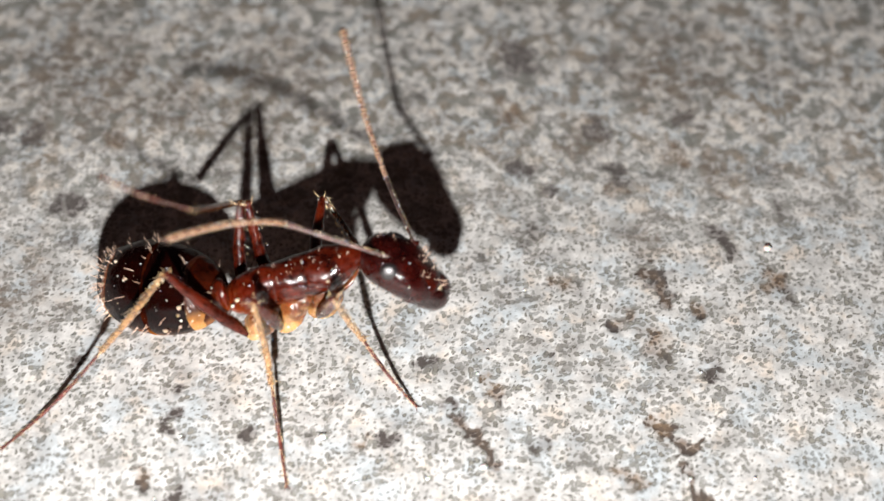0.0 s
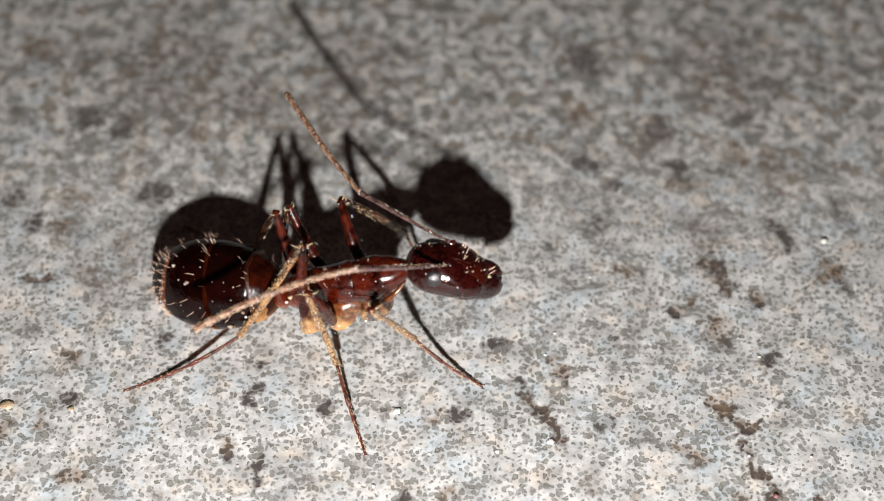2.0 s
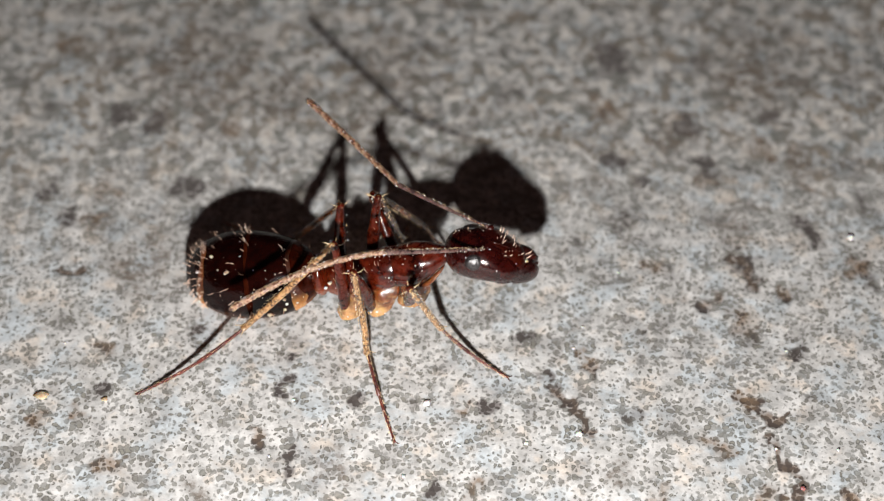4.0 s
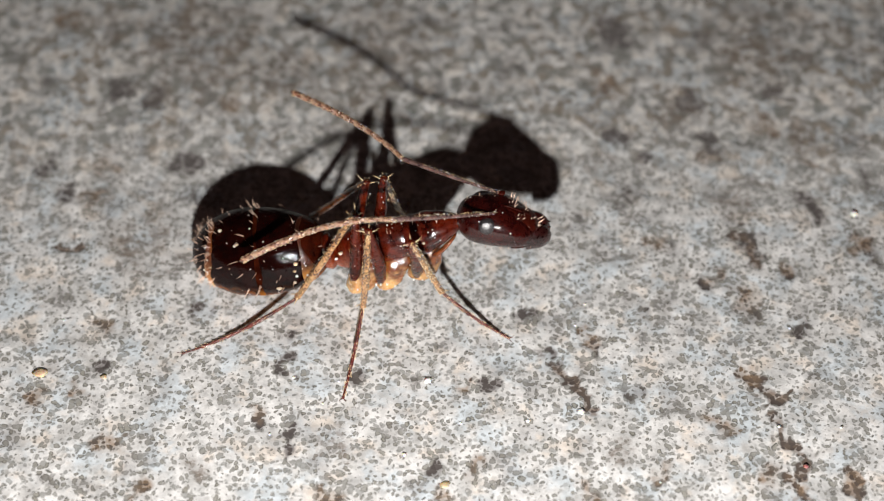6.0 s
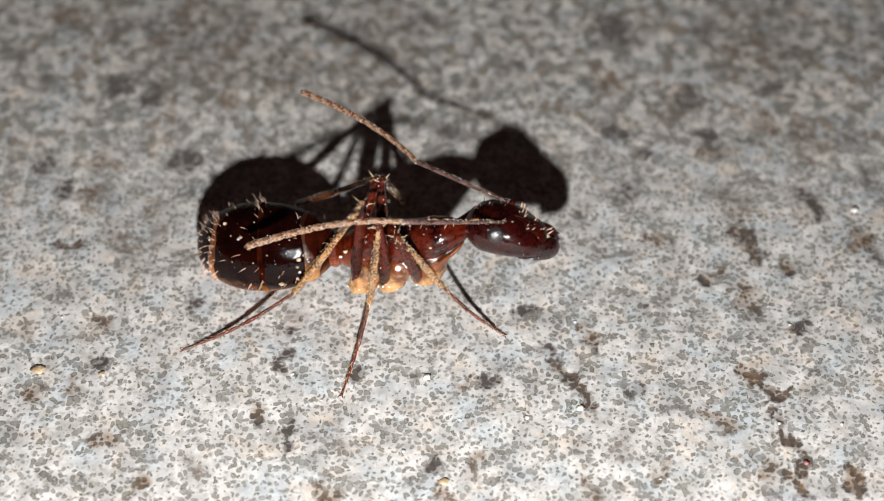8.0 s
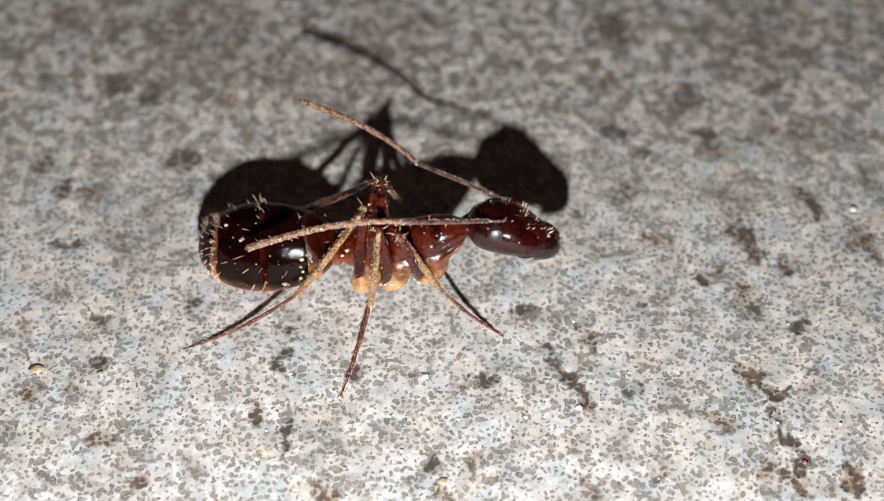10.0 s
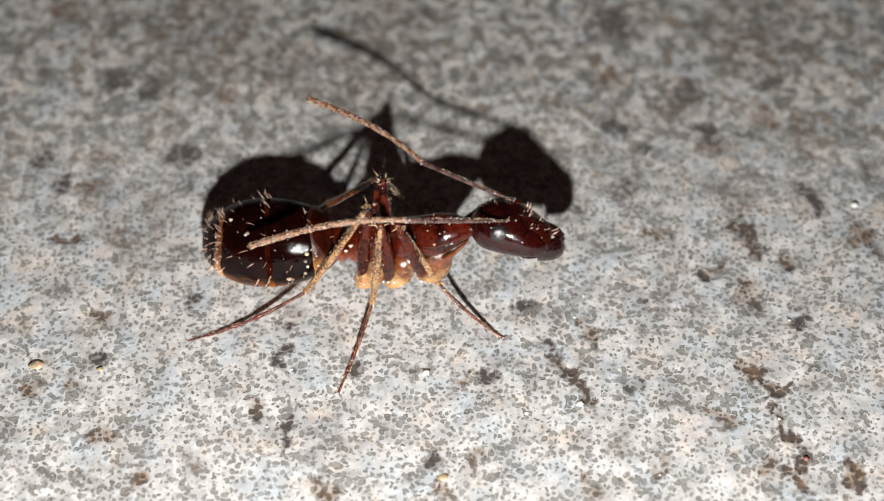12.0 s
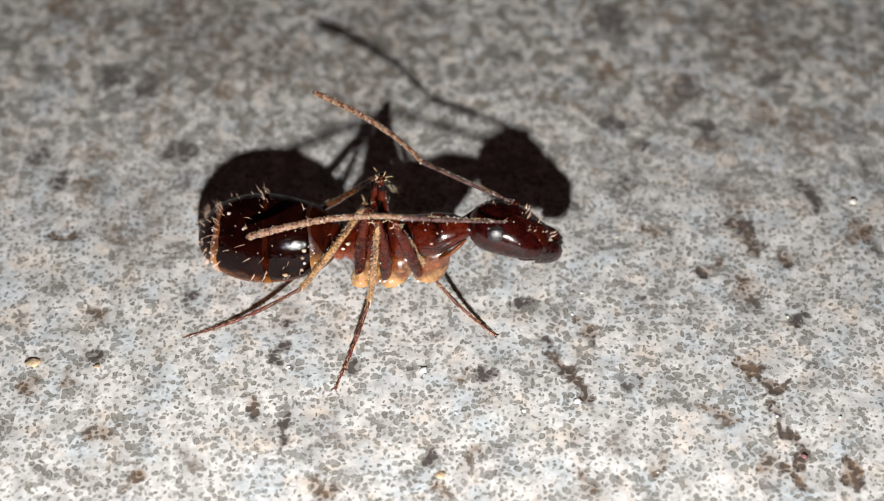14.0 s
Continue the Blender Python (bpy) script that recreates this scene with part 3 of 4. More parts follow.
def build_head():
    rnd = random.Random(12)
    here = about(NECK)
    bm = bmesh.new()
    body_loft(bm, [(*(H0.lerp(H1, s) + Vector((0, 0, (up - down) / 2))), w, (up + down) / 2) for s, w, up, down in HEAD_RINGS], 4, 44, 0.86)
    head = part("head", here(bm), HEAD, ant, "smooth dark mahogany head")
    head.location = (NECK - STANCE) * MM
    for a in (143, 37):
        bm = bmesh.new()
        bmesh.ops.create_uvsphere(bm, u_segments=28, v_segments=18, radius=1)
        c = head_point(0.335, radians(a), -0.035)
        turn = Euler((radians(a - 90), 0, 0)).to_matrix()
        for v in bm.verts:
            v.co = turn @ Vector((v.co.x * 0.155, v.co.y * 0.14, v.co.z * 0.075)) + c
        part("eye", here(bm), EYE, head, "black faceted eye")
    # face shield between the jaws and the antenna sockets
    bm = bmesh.new()
    body_loft(bm, [(*(H0.lerp(H1, s) + Vector((0, 0, 0.05))), w, h) for s, w, h in
                   ((0.52, 0.05, 0.4), (0.6, 0.2, 0.385), (0.7, 0.28, 0.325), (0.79, 0.3, 0.255), (0.87, 0.28, 0.19), (0.92, 0.22, 0.135), (0.95, 0.13, 0.07))], 3, 28)
    part("face_shield", here(rugged(bm, 0.012)), FACE, head, "red-brown shield of the face")
    # raised keel down the face
    bm = bmesh.new()
    loft(bm, [(H0.lerp(H1, s) + Vector((0, 0, z)), (0, 0.016, 0), (0, 0, 0.02)) for s, z in ((0.55, 0.45), (0.61, 0.43), (0.7, 0.37), (0.79, 0.3), (0.86, 0.235), (0.91, 0.18))], 10)
    part("face_keel", here(bm), FACE, head)
    for side in (-1, 1):
        # raised ridge round each antenna socket
        bm = bmesh.new()
        c = Vector(ANTENNA_SOCKETS["near" if side < 0 else "far"])
        loft(bm, [(c + Vector((0.05 * k - 0.06, 0, -0.06 + 0.018 * k)), (0, 0.075 - 0.012 * k, 0), (0, 0, 0.06 - 0.008 * k)) for k in range(4)], 14)
        part("antenna_socket", here(bm), FACE, head)
        # cheek groove edge running to the jaw
        bm = bmesh.new()
        a = radians(206 if side < 0 else -26)
        loft(bm, [(head_point(s, a, 0.0), (0, 0.018, 0), (0, 0, 0.022)) for s in (0.6, 0.67, 0.74, 0.81, 0.87)], 8)
        part("cheek_ridge", here(bm), HEAD, head)
        bm = bmesh.new()
        c = H1 + Vector((-0.3, side * 0.16, -0.04))
        rows = []
        for i in range(13):
            f = i / 12
            p = c + Vector((0.46 * f, -side * 0.06 * f * f, -0.02 - 0.07 * f))
            fat = (1 - 0.999 * f ** 4) ** 0.5
            rows.append((p, (0, 0.2 * fat * (1 - 0.12 * f), 0), (0, 0.0, 0.25 * fat * (1 - 0.15 * f))))
        loft(bm, rows, 18)
        for i in range(6):
            q = c + Vector((0.4 - 0.014 * i, -side * 0.09, 0.06 - 0.065 * i))
            hair(bm, q, (0.9, -side * 0.4, -0.2), 0.07, 0.026, 0.1)
        part("mandible", here(bm), JAW, head, "dark blunt toothed mandible")
    # pale pebbles stand in for the membrane patch at the jaw base
    for i, (place, size) in enumerate((((1.8, -1.36, 1.86), 0.06), ((1.73, -1.42, 1.83), 0.034))):
        bm = bmesh.new()
        pebble(bm, place, size, random.Random(90 + i))
        part("dust_grain", here(bm), (DUST, PALE)[i], head, "pale patch of membrane at the jaw base")
    bm = bmesh.new()
    for i in range(64):
        front = i % 2 == 0
        s = rnd.uniform(0.66, 1.0) if front else rnd.uniform(0.1, 0.95)
        a = radians(rnd.uniform(25, 110)) if front else (radians(rnd.uniform(30, 150)) if rnd.random() < 0.6 else radians(rnd.uniform(190, 250)))
        p = head_point(s, a, -0.005)
        way = (p - H0.lerp(H1, s)) + Vector((rnd.uniform(-0.1, 0.3), 0, 0))
        hair(bm, p, way, rnd.uniform(0.07, 0.15) if front else rnd.uniform(0.03, 0.085), 0.0085 if front else 0.006)
    part("bristles", here(bm), SETA, head, "short pale bristles", kind="stuff")


# antennae: socket on the head, length of scape and whip
ANTENNA_SOCKETS = {"near": (1.17, -1.32, 2.24), "far": (1.2, -0.9, 2.24)}
SCAPE_LENGTH, JOINTS = {"near": 1.98, "far": 1.84}, 11
WHIP_LENGTH = {"near": 2.8, "far": 2.6}

build_head()


def fur(bm, rnd, count, length, radius_at, long_way=0.5, size=0.1, thick=0.006, slot=1):
    """Slanting short hairs round a limb that runs along z."""
    for _ in range(count):
        f = rnd.random()
        a = rnd.uniform(0, 2 * math.pi)
        r = radius_at(f)
        out = Vector((math.cos(a), math.sin(a), 0))
        hair(bm, out * r * 0.9 + Vector((0, 0, f * length)), out * 0.6 + Vector((0, 0, long_way)), size * rnd.uniform(0.5, 1.1), thick, 0.1, slot)


def glints(bm, rnd, count, length, radius, slot):
    """Tiny pale grains that stand in for glints on a limb that runs along z."""
    for _ in range(count):
        f, a, r = rnd.random(), rnd.uniform(0, 2 * math.pi), rnd.uniform(0.006, 0.015)
        p = Vector((math.cos(a) * radius, math.sin(a) * radius, f * length))
        tips = [bm.verts.new(p + Vector(d) * r * rnd.uniform(0.6, 1.3)) for d in ((1, 0, 0), (0, 1, 0), (-1, 0, 0), (0, -1, 0), (0, 0, 1.4), (0, 0, -1.4))]
        for k in range(4):
            bm.faces.new((tips[k], tips[(k + 1) % 4], tips[4])).material_index = slot
            bm.faces.new((tips[(k + 1) % 4], tips[k], tips[5])).material_index = slot


def build_femur(length):
    bm = bmesh.new()
    prof = [(0, 0.03), (0.04, 0.058), (0.15, 0.084), (0.38, 0.108), (0.7, 0.09), (0.92, 0.066), (0.98, 0.068), (1.0, 0.04)]
    tube(bm, [(f * length, r, 0.05 * math.sin(math.pi * f)) for f, r in smooth_rows(prof, 5)], 16)
    rugged(bm, 0.02)
    fur(bm, random.Random(int(length * 1000)), 18, length, lambda f: 0.092, 1.5, 0.06, 0.0042)
    glints(bm, random.Random(int(length * 999)), 16, length, 0.095, 2)
    for a, size in ((0.4, 0.2), (1.9, 0.14), (3.6, 0.17), (5.1, 0.12)):
        hair(bm, (0.05 * math.cos(a), 0.05 * math.sin(a), length * 0.97), (math.cos(a), math.sin(a), 0.7), size, 0.009, 0.15, 1)
    return bm


def build_tibia(length):
    rnd = random.Random(int(length * 1001))
    bm = bmesh.new()
    prof = [(0, 0.03), (0.02, 0.05), (0.06, 0.04), (0.2, 0.05), (0.6, 0.06), (0.93, 0.057), (0.985, 0.062), (1.0, 0.035)]
    tube(bm, [(f * length, r, 0.04 * math.sin(math.pi * f)) for f, r in smooth_rows(prof, 6)], 14)
    rugged(bm, 0.012)
    fur(bm, rnd, 200, length, lambda f: 0.056, 1.3, 0.06, 0.0042)
    glints(bm, rnd, 26, length, 0.05, 2)
    for a in (0.3, 2.2):
        hair(bm, (0.04 * math.cos(a), 0.04 * math.sin(a), length * 0.97), (math.cos(a), math.sin(a), 1.1), 0.17, 0.012, 0.1, 1)
    return bm


def build_tarsus(length):
    """Five small joints, thinner towards the claws, drooping to the ground."""
    rnd = random.Random(int(length * 1002))
    bm = bmesh.new()
    cuts = [0, 0.46, 0.64, 0.76, 0.85, 1.0]

    def droop(z):
        return -0.06 * length * math.sin(math.pi * min(max(z / length, 0), 1))

    for k in range(5):
        a, b = cuts[k] * length, cuts[k + 1] * length
        r = 0.034 - 0.003 * k
        rows = [(a - 0.01, r * 0.5), (a + 0.012, r * 0.8), (a + (b - a) * 0.25, r * 0.86), (a + (b - a) * 0.5, r * 0.92), (a + (b - a) * 0.75, r), (b - 0.02, r * 1.15), (b, r * 0.6)]
        tube(bm, [(z, q, 0, droop(z)) for z, q in rows], 10)
    for side in (-1, 1):
        hair(bm, (side * 0.012, 0, length - 0.01), (side * 0.7, 0.2, 0.8), 0.09, 0.011, 0.4)
    for _ in range(110):
        f, a = rnd.random(), rnd.uniform(0, 2 * math.pi)
        out = Vector((math.cos(a), math.sin(a), 0))
        z = f * length
        hair(bm, out * 0.027 + Vector((0, droop(z), z)), out * 0.6 + Vector((0, 0, 1)), 0.055 * rnd.uniform(0.5, 1.1), 0.005, 0.1, 1)
    return bm


def between(a, b):
    """Pose of a limb whose +z runs from a to b (millimetres in, metres out)."""
    a, b = Vector(a), Vector(b)
    return Matrix.Translation(a * MM) @ (b - a).to_track_quat("Z", "Y").to_matrix().to_4x4()


# legs in the resting stance: socket on the trunk, hip, knee, ankle, foot
LEGS = {
    "near_front": ((-0.15, -1.2, 1.5), (-0.3, -1.32, 0.72), (-0.73, -1.55, 2.5), (-0.06, -1.39, 0.75), (1.0, -2.0, 0.0)),
    "near_middle": ((-0.66, -1.18, 1.32), (-0.9, -1.37, 0.66), (-0.99, -1.57, 2.5), (-1.17, -1.69, 0.6), (-1.73, -3.11, 0.0)),
    "near_hind": ((-1.12, -1.12, 1.2), (-1.37, -1.37, 0.62), (-1.15, -1.31, 2.65), (-2.28, -1.45, 0.6), (-4.28, -2.03, 0.0)),
    "far_front": ((-0.15, -1.02, 1.5), (-0.2, -0.8, 0.75), (0.85, -0.75, 2.0), (1.1, 0.1, 0.6), (1.5, 0.6, 0.0)),
    "far_middle": ((-0.66, -0.95, 1.32), (-0.82, -0.75, 0.7), (-0.76, -0.65, 2.42), (-0.6, 0.3, 0.8), (-0.5, 1.1, 0.0)),
    "far_hind": ((-1.12, -0.9, 1.2), (-1.35, -0.7, 0.66), (-0.95, -0.32, 2.24), (-2.35, 0.1, 0.7), (-3.7, 0.85, 0.0)),
}


def build_leg(socket, hip, knee, ankle, foot, shin=TIBIA):
    socket, hip, knee, ankle, foot = (Vector(p) for p in (socket, hip, knee, ankle, foot))
    bm = bmesh.new()
    socket, d = socket + Vector((0.1, 0, 0)), (hip - socket) * 0.98
    u = d.cross(Vector((1, 0, 0))).normalized()
    v = Vector((1, 0, 0))
    rows = []
    for f, a, b in smooth_rows([(0, 0.12, 0.18), (0.2, 0.18, 0.24), (0.5, 0.21, 0.25), (0.74, 0.21, 0.26), (0.88, 0.19, 0.25), (0.96, 0.14, 0.19), (1.01, 0.05, 0.06)], 4):
        rows.append((socket + d * f, u * a, v * b))
    loft(bm, rows, 28)
    for w in bm.verts:
        w.co += 0.07 * noise.noise_vector(w.co * 3.5) + 0.02 * noise.noise_vector(w.co * 12)
    # a few pale grains standing for glints and dust on the hip
    rnd = random.Random(int(abs(hip.x) * 1000))
    skin_points = [w.co.copy() for w in bm.verts]
    for _ in range(14):
        bmesh.ops.create_icosphere(bm, subdivisions=1, radius=rnd.uniform(0.012, 0.028), matrix=Matrix.Translation(rnd.choice(skin_points[len(skin_points) // 2:])))
    bm.faces.ensure_lookup_table()
    for face in bm.faces[-14 * 20:]:
        face.material_index = 1
    leg = part("leg", shifted(bm), (COXA, PALE), ant, "amber leg with a hairy golden shin")
    pieces = (
        part("femur", build_femur((knee - hip).length), (FEMUR, FUR, PALE), leg),
        part("tibia", build_tibia((ankle - knee).length), (shin, FUR, PALE), leg, "hairy golden shin"),
        part("tarsus", build_tarsus((foot - ankle).length), (TARSUS, FUR), leg, "thin dark jointed foot"),
    )
    return pieces


# far shins wear the darker copy, with the trunk's shade in its colour
LEG_PARTS = {key: build_leg(*points, shin=SHADED_SHIN if key.startswith("far") else TIBIA) for key, points in LEGS.items()}


def build_antenna(key):
    rnd = random.Random(31)
    bm = bmesh.new()
    prof = [(0, 0.03), (0.015, 0.042), (0.04, 0.026), (0.15, 0.026), (0.5, 0.032), (0.9, 0.041), (0.975, 0.046), (1.0, 0.028)]
    tube(bm, [(f * SCAPE_LENGTH[key], r, 0.02 * math.sin(math.pi * f)) for f, r in smooth_rows(prof, 3)], 14)
    fur(bm, rnd, 200, SCAPE_LENGTH[key], lambda f: 0.026 + 0.015 * f, 1.6, 0.042, 0.0042)
    glints(bm, rnd, 40, SCAPE_LENGTH[key], 0.038, 2)
    scape = part("antenna", bm, (SCAPE, FUR, PALE), ant, "long elbowed antenna, pale brown")
    step = WHIP_LENGTH[key] / JOINTS
    segments = []
    for k in range(JOINTS):
        bm = bmesh.new()
        r = 0.041 + 0.0015 * k
        rows = [(-0.012, r * 0.6, 0), (0.015, r * 0.85, 0), (step * 0.5, r * 0.97, 0), (step * 0.86, r * 1.08, 0), (step * 0.97, r * 0.8, 0)]
        if k == JOINTS - 1:
            rows = rows[:3] + [(step * 0.9, r * 0.8, 0), (step * 1.1, r * 0.45, 0), (step * 1.16, r * 0.12, 0)]
        tube(bm, rows, 12)
        if k < JOINTS - 1:
            tube(bm, [(step * 0.74, r * 0.9, 0), (step * 0.78, r * 1.1, 0), (step * 0.9, r * 1.15, 0), (step * 0.985, r * 0.85, 0)], 12, 2)
        fur(bm, rnd, 36, step, lambda f: r, 1.6, 0.045, 0.0038)
        glints(bm, rnd, 4, step, r, 3)
        segments.append(part("antenna_joint", bm, (FLAGELLUM, FUR, JOINT_END, PALE), scape))
    return scape, segments


ANTENNAE = {key: build_antenna(key) for key in ANTENNA_SOCKETS}

def specks(bm, rnd, places, big=1.0):
    """Very small pale specks for painted glints and dust: eight-sided grains."""
    for p in places:
        r = rnd.choice((0.004, 0.006, 0.008, 0.014)) * rnd.uniform(0.8, 1.2) * big
        tips = [bm.verts.new(Vector(p) + Vector(d) * r * rnd.uniform(0.7, 1.2)) for d in ((1, 0, 0), (0, 1, 0), (-1, 0, 0), (0, -1, 0), (0, 0, 1), (0, 0, -1))]
        for k in range(4):
            bm.faces.new((tips[k], tips[(k + 1) % 4], tips[4]))
            bm.faces.new((tips[(k + 1) % 4], tips[k], tips[5]))


def build_specks():
    # most specks imitate glints off the cuticle; the rest are dust
    rnd = random.Random(91)
    near = lambda: radians(rnd.gauss(135, 45))
    for ob, joint, spots in (
            ("gaster", WAIST, [gaster_point(rnd.uniform(0.05, 0.95), near(), 0.012) for _ in range(44)]),
            ("head", NECK, [head_point(rnd.uniform(0.1, 0.97), near(), 0.003) for _ in range(16)])):
        bm = bmesh.new()
        specks(bm, rnd, spots)
        if ob == "gaster":
            specks(bm, rnd, [gaster_point(plate_edge(0.84, 0.045, a) + rnd.gauss(0, 0.012), a, 0.022) for a in (radians(rnd.uniform(105, 205)) for _ in range(17))], 1.5)
            specks(bm, rnd, [gaster_point(plate_edge(0.23, -0.05, a) + rnd.gauss(0, 0.012), a, 0.02) for a in (radians(rnd.uniform(140, 175)) for _ in range(6))], 1.8)
        owner = next(c for c in ant.children if c.name == ob)
        part("dust_specks", about(joint)(bm), PALE, owner, "pale specks standing for glints and dust", False, "stuff")
    bm = bmesh.new()
    rows = ((0.2, -1.13, 1.81, 0.31, 0.32), (-0.2, -1.1, 1.69, 0.385, 0.405), (-0.6, -1.06, 1.55, 0.355, 0.43), (-1.12, -1.0, 1.38, 0.32, 0.39), (-1.38, -0.97, 1.29, 0.29, 0.33))
    spots = []
    for _ in range(42):
        f, a = rnd.uniform(0, len(rows) - 1.001), near()
        k = int(f)
        x, y, z, w, h = (rows[k][i] + (rows[k + 1][i] - rows[k][i]) * (f - k) for i in range(5))
        spots.append((x, y + math.cos(a) * w, z + math.sin(a) * h))
    for x, y, z in ((-0.25, -1.45, 0.78), (-0.85, -1.5, 0.74), (-1.33, -1.5, 0.7)):
        spots += [(x + rnd.gauss(0, 0.13), y + rnd.gauss(0, 0.05), z + rnd.gauss(0, 0.09)) for _ in range(9)]
    specks(bm, rnd, spots)
    owner = next(c for c in ant.children if c.name == "middle_trunk")
    part("dust_specks", shifted(bm), PALE, owner, "pale specks standing for glints and dust", False, "stuff")


build_specks()

# grains of dust stuck to the trunk
for i, (x, y, z, size, mat) in enumerate(((-1.52, -1.19, 1.45, 0.05, DUST), (-1.6, -1.2, 1.33, 0.042, PALE), (-0.12, -1.46, 1.8, 0.03, DUST), (-0.5, -1.38, 1.7, 0.018, PALE))):
    bm = bmesh.new()
    pebble(bm, (x, y, z), size, random.Random(50 + i))
    part("dust_grain", shifted(bm), mat, ant, "tiny pale grain of dust")

# ---- crumbs lying on the stone ----
WHITE_CRUMBS = [
    (7.47, 1.01, 0.085), (2.26, -3.34, 0.085), (-0.27, -2.71, 0.08), (-2.52, -2.64, 0.04), (2.26, -1.54, 0.04), (3.15, 0.18, 0.04), (-0.64, -4.18, 0.05),
    (-2.01, -3.17, 0.03), (0.27, -3.56, 0.035), (1.38, -3.52, 0.05), (5.94, -1.6, 0.035), (5.49, -3.63, 0.04), (6.51, -3.65, 0.035), (-1.76, -2.72, 0.03),
    (-2.85, -3.78, 0.03), (-6.56, -1.43, 0.03), (2.45, -1.07, 0.035), (3.46, -4.7, 0.025),
]
crumbs = [(x, y, r, PALE, ("tiny " if r < 0.06 else "") + "white mineral crumb lying on the stone") for x, y, r in WHITE_CRUMBS]
crumbs += [(-6.78, -2.56, 0.13, AMBER, "flat tan crumb lying on the stone"), (-5.71, -2.63, 0.07, AMBER, "flat tan crumb lying on the stone"),
           (0.02, -4.75, 0.1, AMBER, "flat tan crumb lying on the stone"), (5.82, -4.4, 0.055, RUBY, "tiny red glassy crumb lying on the stone")]
for i, (x, y, size, mat, text) in enumerate(crumbs):
    bm = bmesh.new()
    low = 0.3 if mat is AMBER else 0.6
    pebble(bm, (0, 0, size * low * 0.5), size, random.Random(80 + i), low)
    crumb = tagged(part("crumb", bm, mat), text, "crumb", "crumbs on the stone")
    crumb.matrix_basis = pose(x * MM, y * MM, 0)

# ---- what moves ----
ANT_ROWS = [
    (0.0, -1.117, -0.807, 0.35, 3.51, -0.69, 14.31), (0.5, -1.298, -1.164, 0.289, 0.21, -1.43, 8.68), (1.0, -1.367, -0.858, 0.159, 6.88, -10.26, 4.11),
    (1.5, -1.36, -0.874, 0.163, 8.06, -9.06, 4.87), (2.0, -1.378, -0.857, 0.143, 10.04, -6.7, 2.98), (2.5, -1.348, -0.722, 0.107, 12.3, -6.16, 3.42),
    (3.0, -1.332, -0.766, 0.125, 12.35, -5.57, 2.42), (3.2, -1.341, -0.712, 0.098, 13.0, -4.99, 2.94), (5.3, -1.214, -0.623, -0.05, 0.72, -6.21, 6.21),
    (5.5, -1.268, -0.805, 0.029, -1.52, -3.75, 4.49), (6.0, -1.174, -0.699, 0.003, 2.04, -3.18, 6.06), (6.5, -1.17, -0.729, 0.008, 1.52, -2.59, 5.0),
    (7.0, -1.178, -0.766, 0.038, 1.98, -0.78, 5.42), (7.5, -1.162, -0.924, 0.088, 0.16, 0.92, 3.22), (8.0, -1.133, -0.921, 0.093, 0.8, 0.63, 2.82),
    (10.5, -1.036, -0.771, 0.004, 2.26, -0.94, 2.67), (11.0, -1.008, -0.734, -0.013, 3.26, -1.52, 3.04), (11.5, -0.998, -0.76, -0.018, 2.52, -1.3, 2.1),
    (12.0, -0.988, -0.856, -0.021, -0.25, -0.57, -0.61), (12.5, -0.994, -0.89, -0.009, 0.09, -0.26, -0.14), (13.0, -1.002, -0.907, 0.001, -0.81, 0.04, -0.82),
    (13.5, -1.01, -0.937, 0.006, -1.42, 0.46, -1.47), (14.0, -0.994, -0.914, -0.022, -1.09, -0.01, -1.67),
]
# pitch and yaw of the gaster at the waist and of the head at the neck
GASTER_ROWS = [
    (0.0, -11.0, -29.0), (0.2, -6.0, -25.0), (0.5, -1.5, -20.7), (1.0, -3.7, -17.2), (1.5, -4.7, -17.1), (2.0, -2.6, -9.5), (2.5, -0.7, -6.6), (3.0, -0.5, -4.7),
    (3.2, -0.1, -4.9), (5.3, 1.3, -5.8), (5.5, -3.2, -6.3), (6.0, 0.3, -4.5), (6.5, -0.3, -4.3), (7.0, 1.2, -3.2), (7.5, -2.5, -2.4),
    (8.0, -3.1, -4.2), (10.5, -0.9, -1.6), (11.0, 0.6, -2.1), (11.5, 1.2, -0.8), (12.0, -0.8, 1.6), (12.5, 0.1, 0.0), (13.0, -0.2, 1.0),
    (13.5, -1.1, -0.2), (14.0, 0.9, 1.6),
]
HEAD_ROWS = [
    (0.0, 15.5, -24.2), (0.2, 4.0, -18.0), (0.5, 3.0, -10.0), (1.0, 4.4, -5.2), (1.5, 4.1, -5.2), (2.0, 3.3, -3.6), (2.5, 4.7, -4.2), (3.0, 4.1, -3.8),
    (3.2, 4.5, -3.2), (5.3, 4.3, -0.7), (5.5, 1.6, 4.1), (6.0, 2.6, -0.4), (6.5, 2.4, -0.4), (7.0, 1.1, -1.8), (7.5, 0.6, 1.5),
    (8.0, 1.1, 1.5), (10.5, 1.8, -2.1), (11.0, 2.6, -3.7), (11.5, 1.3, -2.9), (12.0, 0.5, 0.8), (12.5, 0.2, 0.2), (13.0, -1.0, -0.5),
    (13.5, -0.3, 1.5), (14.0, 0.5, -0.1),
]
